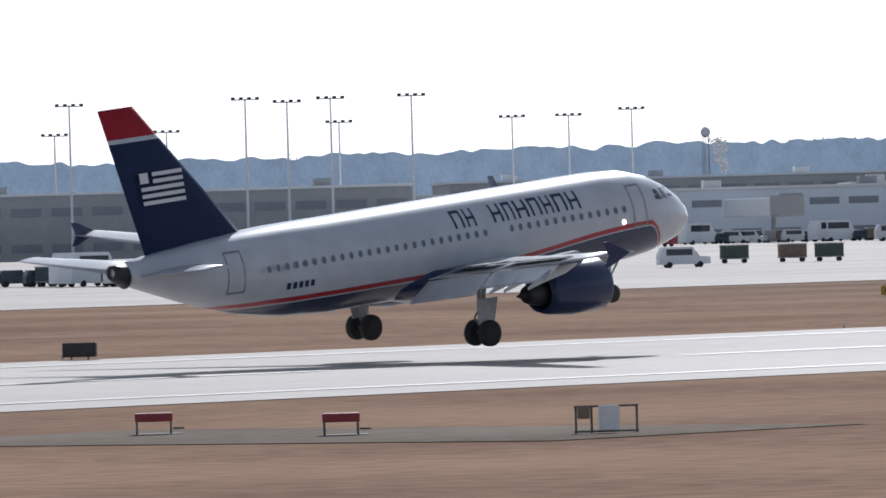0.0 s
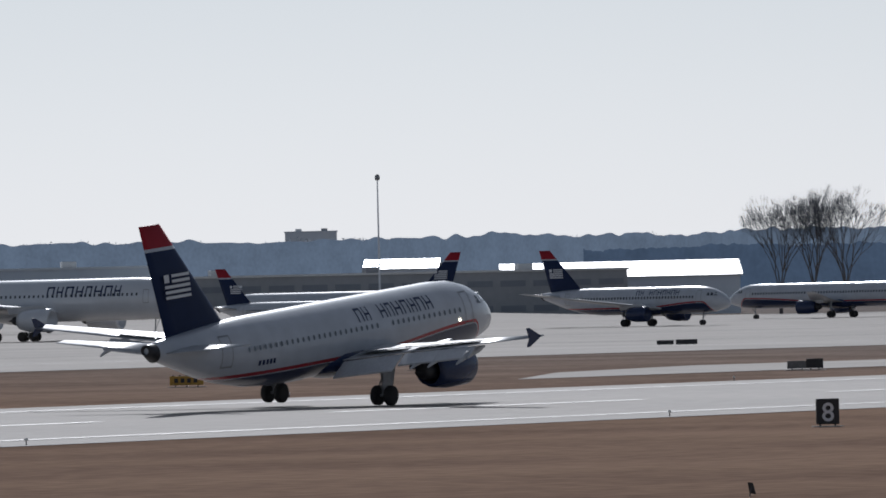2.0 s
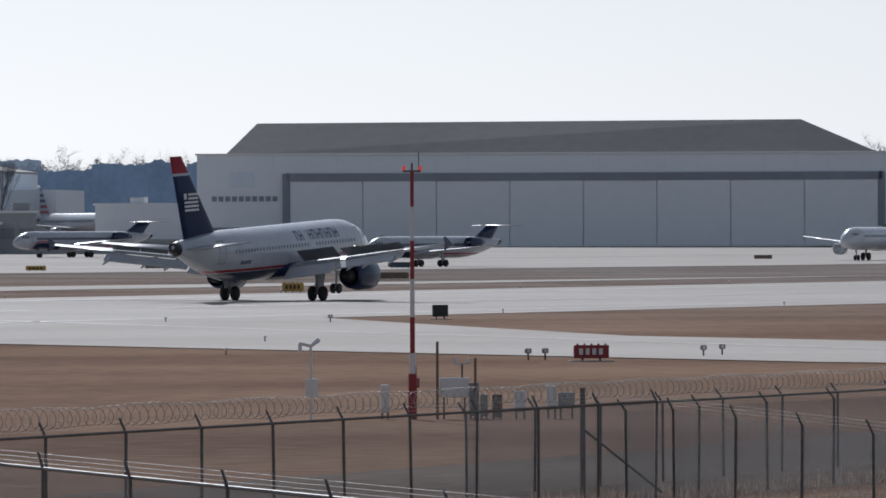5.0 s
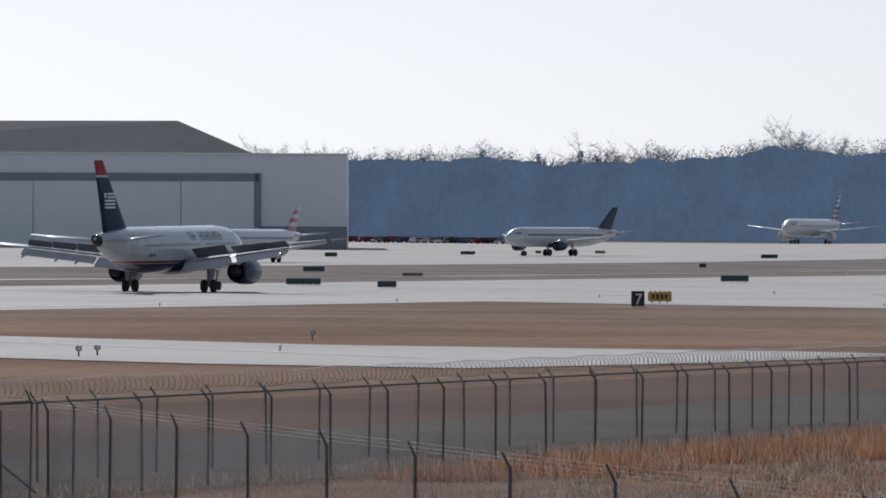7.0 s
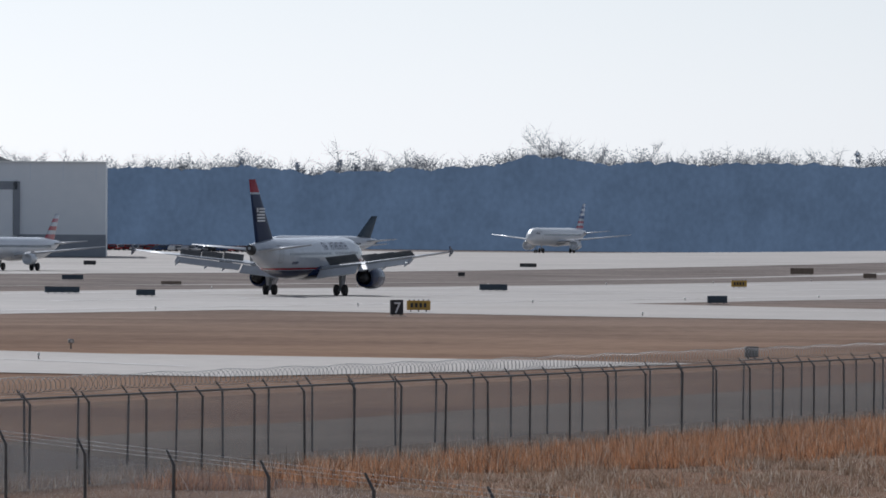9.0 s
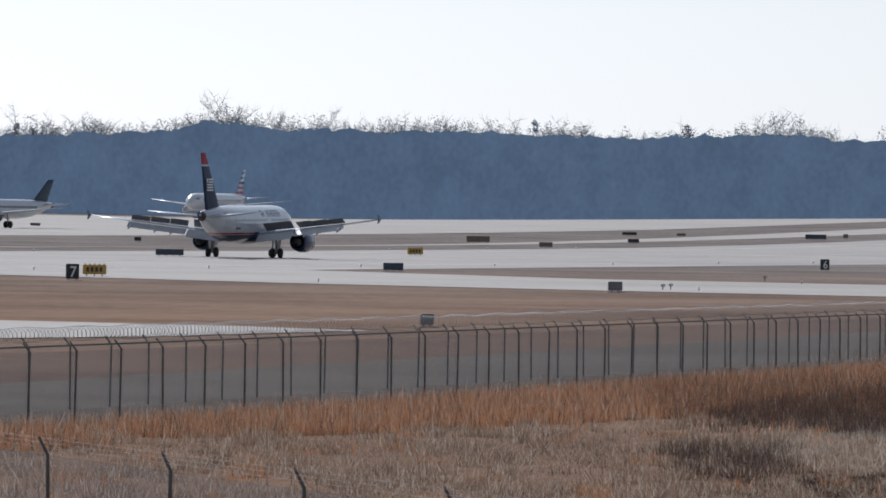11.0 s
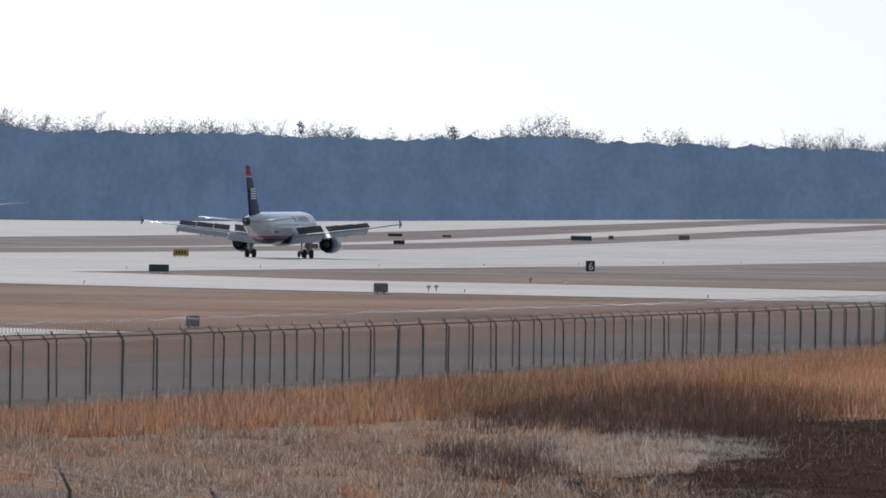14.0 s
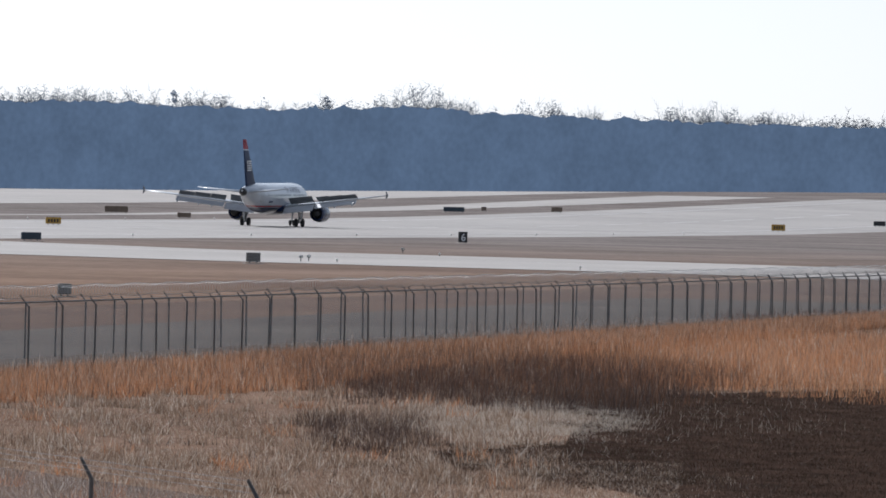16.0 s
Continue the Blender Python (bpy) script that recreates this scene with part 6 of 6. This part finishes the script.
def tufts(x0, x1, s0, s1, each):
    def spot(r, n):
        k = n // each
        cx, cs = x0 + (x1 - x0) * r.rand(k), s0 + (s1 - s0) * r.rand(k)
        i = r.randint(0, k, n)
        return cx[i] + r.normal(0, .22, n), cx[i] * cs[i] + r.normal(0, .22, n)
    return spot


draped("bare_soil", [(226, 45), (240, 42.2), (256, 37.8), (275, 34), (235, 24), (146, 18), (157, 27.4), (164, 30), (171, 34), (182, 36.8), (189, 35.1), (200, 37), (215, 39)], 0.02, M_SOIL, "dark bare soil between trampled weeds on the bank", "soil")
draped("fence_strip", [(168, 62.0), (475, 62.0), (475, 84), (300, 80), (168, 76)], 0.012, M_VERGE, "grey-brown mown strip between and behind the fences", "grass")
everywhere = lambda x, y, r: (y < 62) & (y > 18)
blades("dry_grass", "tangled pale dry grass on the bank", 600000, lambda r, n: (95 + 330 * r.rand(n) ** 1.15, 18 + 44 * r.rand(n)), .10, .0075, 1.2, M_TAN, 4, lambda x, y, r: (wave(x, y, .11, 2.0) + r.uniform(-1, 1.6, len(x)) > -.1) & (y > x * np.where(x < 172, .155, .18) + 1.5 + .8 * wave(x, y, .3, 1)) & (y < 62))
blades("dry_grass", "pale dry grass at the foot of the bank", 50000, bank_place(138, 178, .172, .26), .1, .0075, 1.2, M_TAN, 41, everywhere)
blades("grass_tufts", "brown tussocks of dead grass on the bank", 80000, tufts(120, 330, .187, .30, 60), .3, .012, .7, M_TAN, 21, everywhere)
blades("grass_tufts", "rusty tussocks of dead grass on the bank", 4000, tufts(140, 300, .19, .30, 40), .36, .012, .6, M_ORANGE, 22, everywhere)
blades("broomsedge", "tall orange broomsedge grass beyond the scrub", 150000, bank_place(235, 400, .125, .22), .5, .009, .4, M_ORANGE, 23, patch(246, 350, .13, .187, .7, 1.3, .5))
blades("straw_grass", "pale straw stems among the broomsedge", 30000, bank_place(235, 400, .125, .22), .4, .012, .5, M_TAN, 24, patch(252, 380, .136, .198, .3, 2.3, .75))
blades("brown_scrub", "tall brown scrub thicket with broken stems", 110000, bank_place(205, 300, .155, .235), .55, .009, .35, M_SCRUB, 6, patch(220, 284, .170, .219, .6, .4, .55))
blades("brown_scrub", "rusty brown stems in the scrub thicket", 36000, bank_place(212, 310, .150, .235), .65, .009, .35, M_RUST, 26, patch(226, 296, .165, .219, .6, 1.4, .55))
blades("brown_scrub", "dull brown thicket by the far fence", 20000, bank_place(330, 450, .12, .175), .4, .014, .6, M_RUST, 31, patch(345, 430, .13, .166, .6, .7, .55))
blades("dark_weeds", "low dark trampled weeds and brambles", 360000, bank_place(145, 275, .125, .2), .085, .0065, .9, M_WEED, 7, patch(148, 260, .125, .184, .5, 3.1, .8))
blades("dark_weeds", "low dark weeds round the pale grass", 46000, bank_place(158, 190, .17, .216), .08, .0065, 1.0, M_WEED, 27, patch(160, 188, .17, .214, .4, 1.1, .7))
blades("scrub_clump", "dark dense clump of dead weeds on the bank", 15000, bank_place(176, 206, .198, .226), .42, .008, .5, M_SCRUB, 8, patch(179, 202, .203, .218, .9, 2.7, .5))
blades("pale_grass", "bright bleached grass lying among the weeds", 70000, bank_place(185, 232, .17, .215), .13, .008, 1.5, M_PALE, 28, patch(191, 225, .178, .207, .5, .9, .8))
blades("broken_stems", "bleached broken stalks in the scrub", 5200, bank_place(180, 285, .145, .218), .24, .0065, 1.1, M_PALE, 29, patch(186, 276, .155, .214, .6, 1.9, .8))
blades("dark_stems", "scattered dark dead weeds on the bank", 30000, lambda r, n: (120 + 180 * r.rand(n), 25 + 33 * r.rand(n)), .3, .012, .6, M_SCRUB, 30,
       lambda x, y, r: (wave(x, y, .35, 4.0) + r.uniform(-.5, .5, len(x)) > 1.05) & (y > x * .135 + 4))
blades("fence_weeds", "thin brown weeds along the fence foot", 30000, lambda r, n: (130 + 320 * r.rand(n), 63 + r.normal(0, .8, n)), .3, .01, .5, M_TAN, 9, lambda x, y, r: r.rand(len(x)) < .8)


# ---- tyre smoke ----
M_SMOKE = bpy.data.materials.new("thin_smoke")
M_SMOKE.use_nodes = True
_n, _l = M_SMOKE.node_tree.nodes, M_SMOKE.node_tree.links
_t, _x, _q = _n.new("ShaderNodeBsdfTransparent"), _n.new("ShaderNodeMixShader"), _n.new("ShaderNodeTexNoise")
_s, _r = _n.new("ShaderNodeBsdfTranslucent"), _n.new("ShaderNodeMapRange")
_s.inputs["Color"].default_value = (0.86, 0.9, 0.96, 1)
_q.inputs["Scale"].default_value, _q.inputs["Detail"].default_value = 0.6, 4
_l.new(_n.new("ShaderNodeTexCoord").outputs["Object"], _q.inputs["Vector"])
_r.inputs["From Min"].default_value, _r.inputs["From Max"].default_value, _r.inputs["To Max"].default_value = 0.3, 0.7, 0.2
_l.new(_q.outputs["Fac"], _r.inputs["Value"])
_l.new(_r.outputs[0], _x.inputs[0])
_l.new(_t.outputs[0], _x.inputs[1])
_l.new(_s.outputs[0], _x.inputs[2])
_l.new(_x.outputs[0], _n["Material Output"].inputs["Surface"])


def smoke():
    """Thin puffs of tyre smoke, each made of a few soft lobes."""
    made = []
    for i, (dx, dy, s) in enumerate(((0, 0, 1.0), (4.5, 1, .8), (-4, -1.2, 1.15), (9, 1.5, .6), (-8.5, .5, 1.2))):
        bm = bmesh.new()
        rnd = random.Random(60 + i)
        for k in range(3):
            m = Matrix.Translation((rnd.uniform(-3.4, 3.4) * s, rnd.uniform(-1.5, 1.5) * s, .5 + rnd.uniform(0, .7) * s)) @ Matrix.Diagonal((rnd.uniform(2.4, 4.5) * s, rnd.uniform(.8, 1.5) * s, rnd.uniform(.25, .45) * s, 1))
            bmesh.ops.create_icosphere(bm, subdivisions=2, radius=1, matrix=m)
        ob = tagged(part("tyre_smoke", bm, M_SMOKE, None, "", True), "thin bluish tyre smoke drifting over the runway", "smoke", "smoke puffs")
        made.append((ob, dx, dy))
    return made


SMOKE = smoke()
M_STEAM = mat("white_steam", (0.8, 0.8, 0.8), (0.9, 0.9, 0.9), .3, 1.0, spec=0.0)
prnd = random.Random(71)
sv, sf = [], []
for k in range(7):
    clump(prnd, sv, sf, Vector((.4 * math.sin(k * 1.7), .3 * k * .5, .7 * k)), (.7 + .12 * k, .7 + .12 * k, .6), 60, .3)
plume = soup("steam_plume", sv, sf, M_STEAM, "small white steam plume above the terminal roofs", "steam")
plume.matrix_basis = pose(946.8, 816.2, 15.2)


# ---- what moves ----
def motions():
    rows = ((0.0, 292.0, 270.3, 1.35, 5.9, -4.6, 2.6), (0.5, 327.0, 270.1, 1.05, 5.4, -4.2, 3.6), (1.0, 361.5, 269.3, 0.75, 5.5, -3.4, 3.9), (1.5, 403.0, 273.5, 0.5, 5.6, -3.2, 3.6), (2.0, 442.0, 275.2, 0.34, 5.3, -3.0, 2.0),
            (2.5, 480.0, 276.3, 0.26, 5.1, -2.9, 1.0), (3.0, 519.0, 277.6, 0.2, 5.0, -2.8, 0.4), (3.5, 555.5, 278.2, 0.18, 4.6, -2.9, 0.0), (4.0, 590.5, 278.2, 0.18, 4.1, -2.9, 0.0), (4.5, 624.5, 277.6, 0.18, 3.5, -3.0, 0.0),
            (4.7, 637.5, 277.0, 0.18, 3.1, -3.0, 0.0), (5.7, 700.0, 274.5, 0.16, 1.2, -3.0, 0.0), (6.8, 762.4, 272.2, 0.14, 0.7, -2.9, 0.0), (7.0, 773.0, 271.4, 0.14, 0.6, -2.7, 0.0), (9.0, 891.7, 269.9, 0.13, 0.5, -1.9, 0.0),
            (12.5, 1071.0, 269.0, 0.13, 0.5, -1.1, 0.0), (14.5, 1163.0, 270.2, 0.15, 0.4, -1.1, 0.0), (16.0, 1220.5, 270.6, 0.25, 0.4, -1.3, 0.0))
    walk(jet, [(t, Matrix.Translation((x, y, z)) @ pose(0, 0, 0, bank, -pitch, head)) for t, x, y, z, pitch, head, bank in rows])
    for leg in [c for c in jet.children if c.name.startswith("main_gear")]:
        walk(leg, [(t, pose(0, 0, z)) for t, z in ((0.0, -.34), (0.5, -.22), (1.0, -.04), (1.6, 0.0), (16.0, 0.0))])
    for ob, at_ in SPOILERS:
        walk(ob, [(t, at_ @ pose(0, 0, 0, 0, a, 0)) for t, a in ((0, 0), (2.6, 0), (3.5, 38), (4.5, 42), (16, 42))])

    for k, (ob, dx, dy) in enumerate(SMOKE):
        x0, y0, t0 = (378, 268, 1.05) if k in (0, 1) else (461, 288, 1.9)
        walk(ob, [(t, pose(x0 + dx + 2.5 * max(0, t - t0), y0 + dy, z)) for t, z in ((0.0, -4.0), (t0, -4.0), (t0 + .3, 0.1), (2.5, 0.3), (4.0, 0.8), (9.0, 3.5), (16.0, 8.0))])
    far = ((0.0, 2078.0, 552.0), (7.0, 2076.0, 559.2), (9.0, 2075.1, 562.6), (11.8, 2073.5, 568.5), (13.0, 2072.7, 571.4), (16.0, 2071.0, 578.0))
    walk(FAR_JET, [(t, pose(x, y, lie(x, y) + .05, 0, 0, 90 - 272)) for t, x, y in far])
    walk(ANTENNA, [(t, pose(0, 0, 24.6, 0, 0, 20 - 75 * t)) for t in range(17)])


motions()
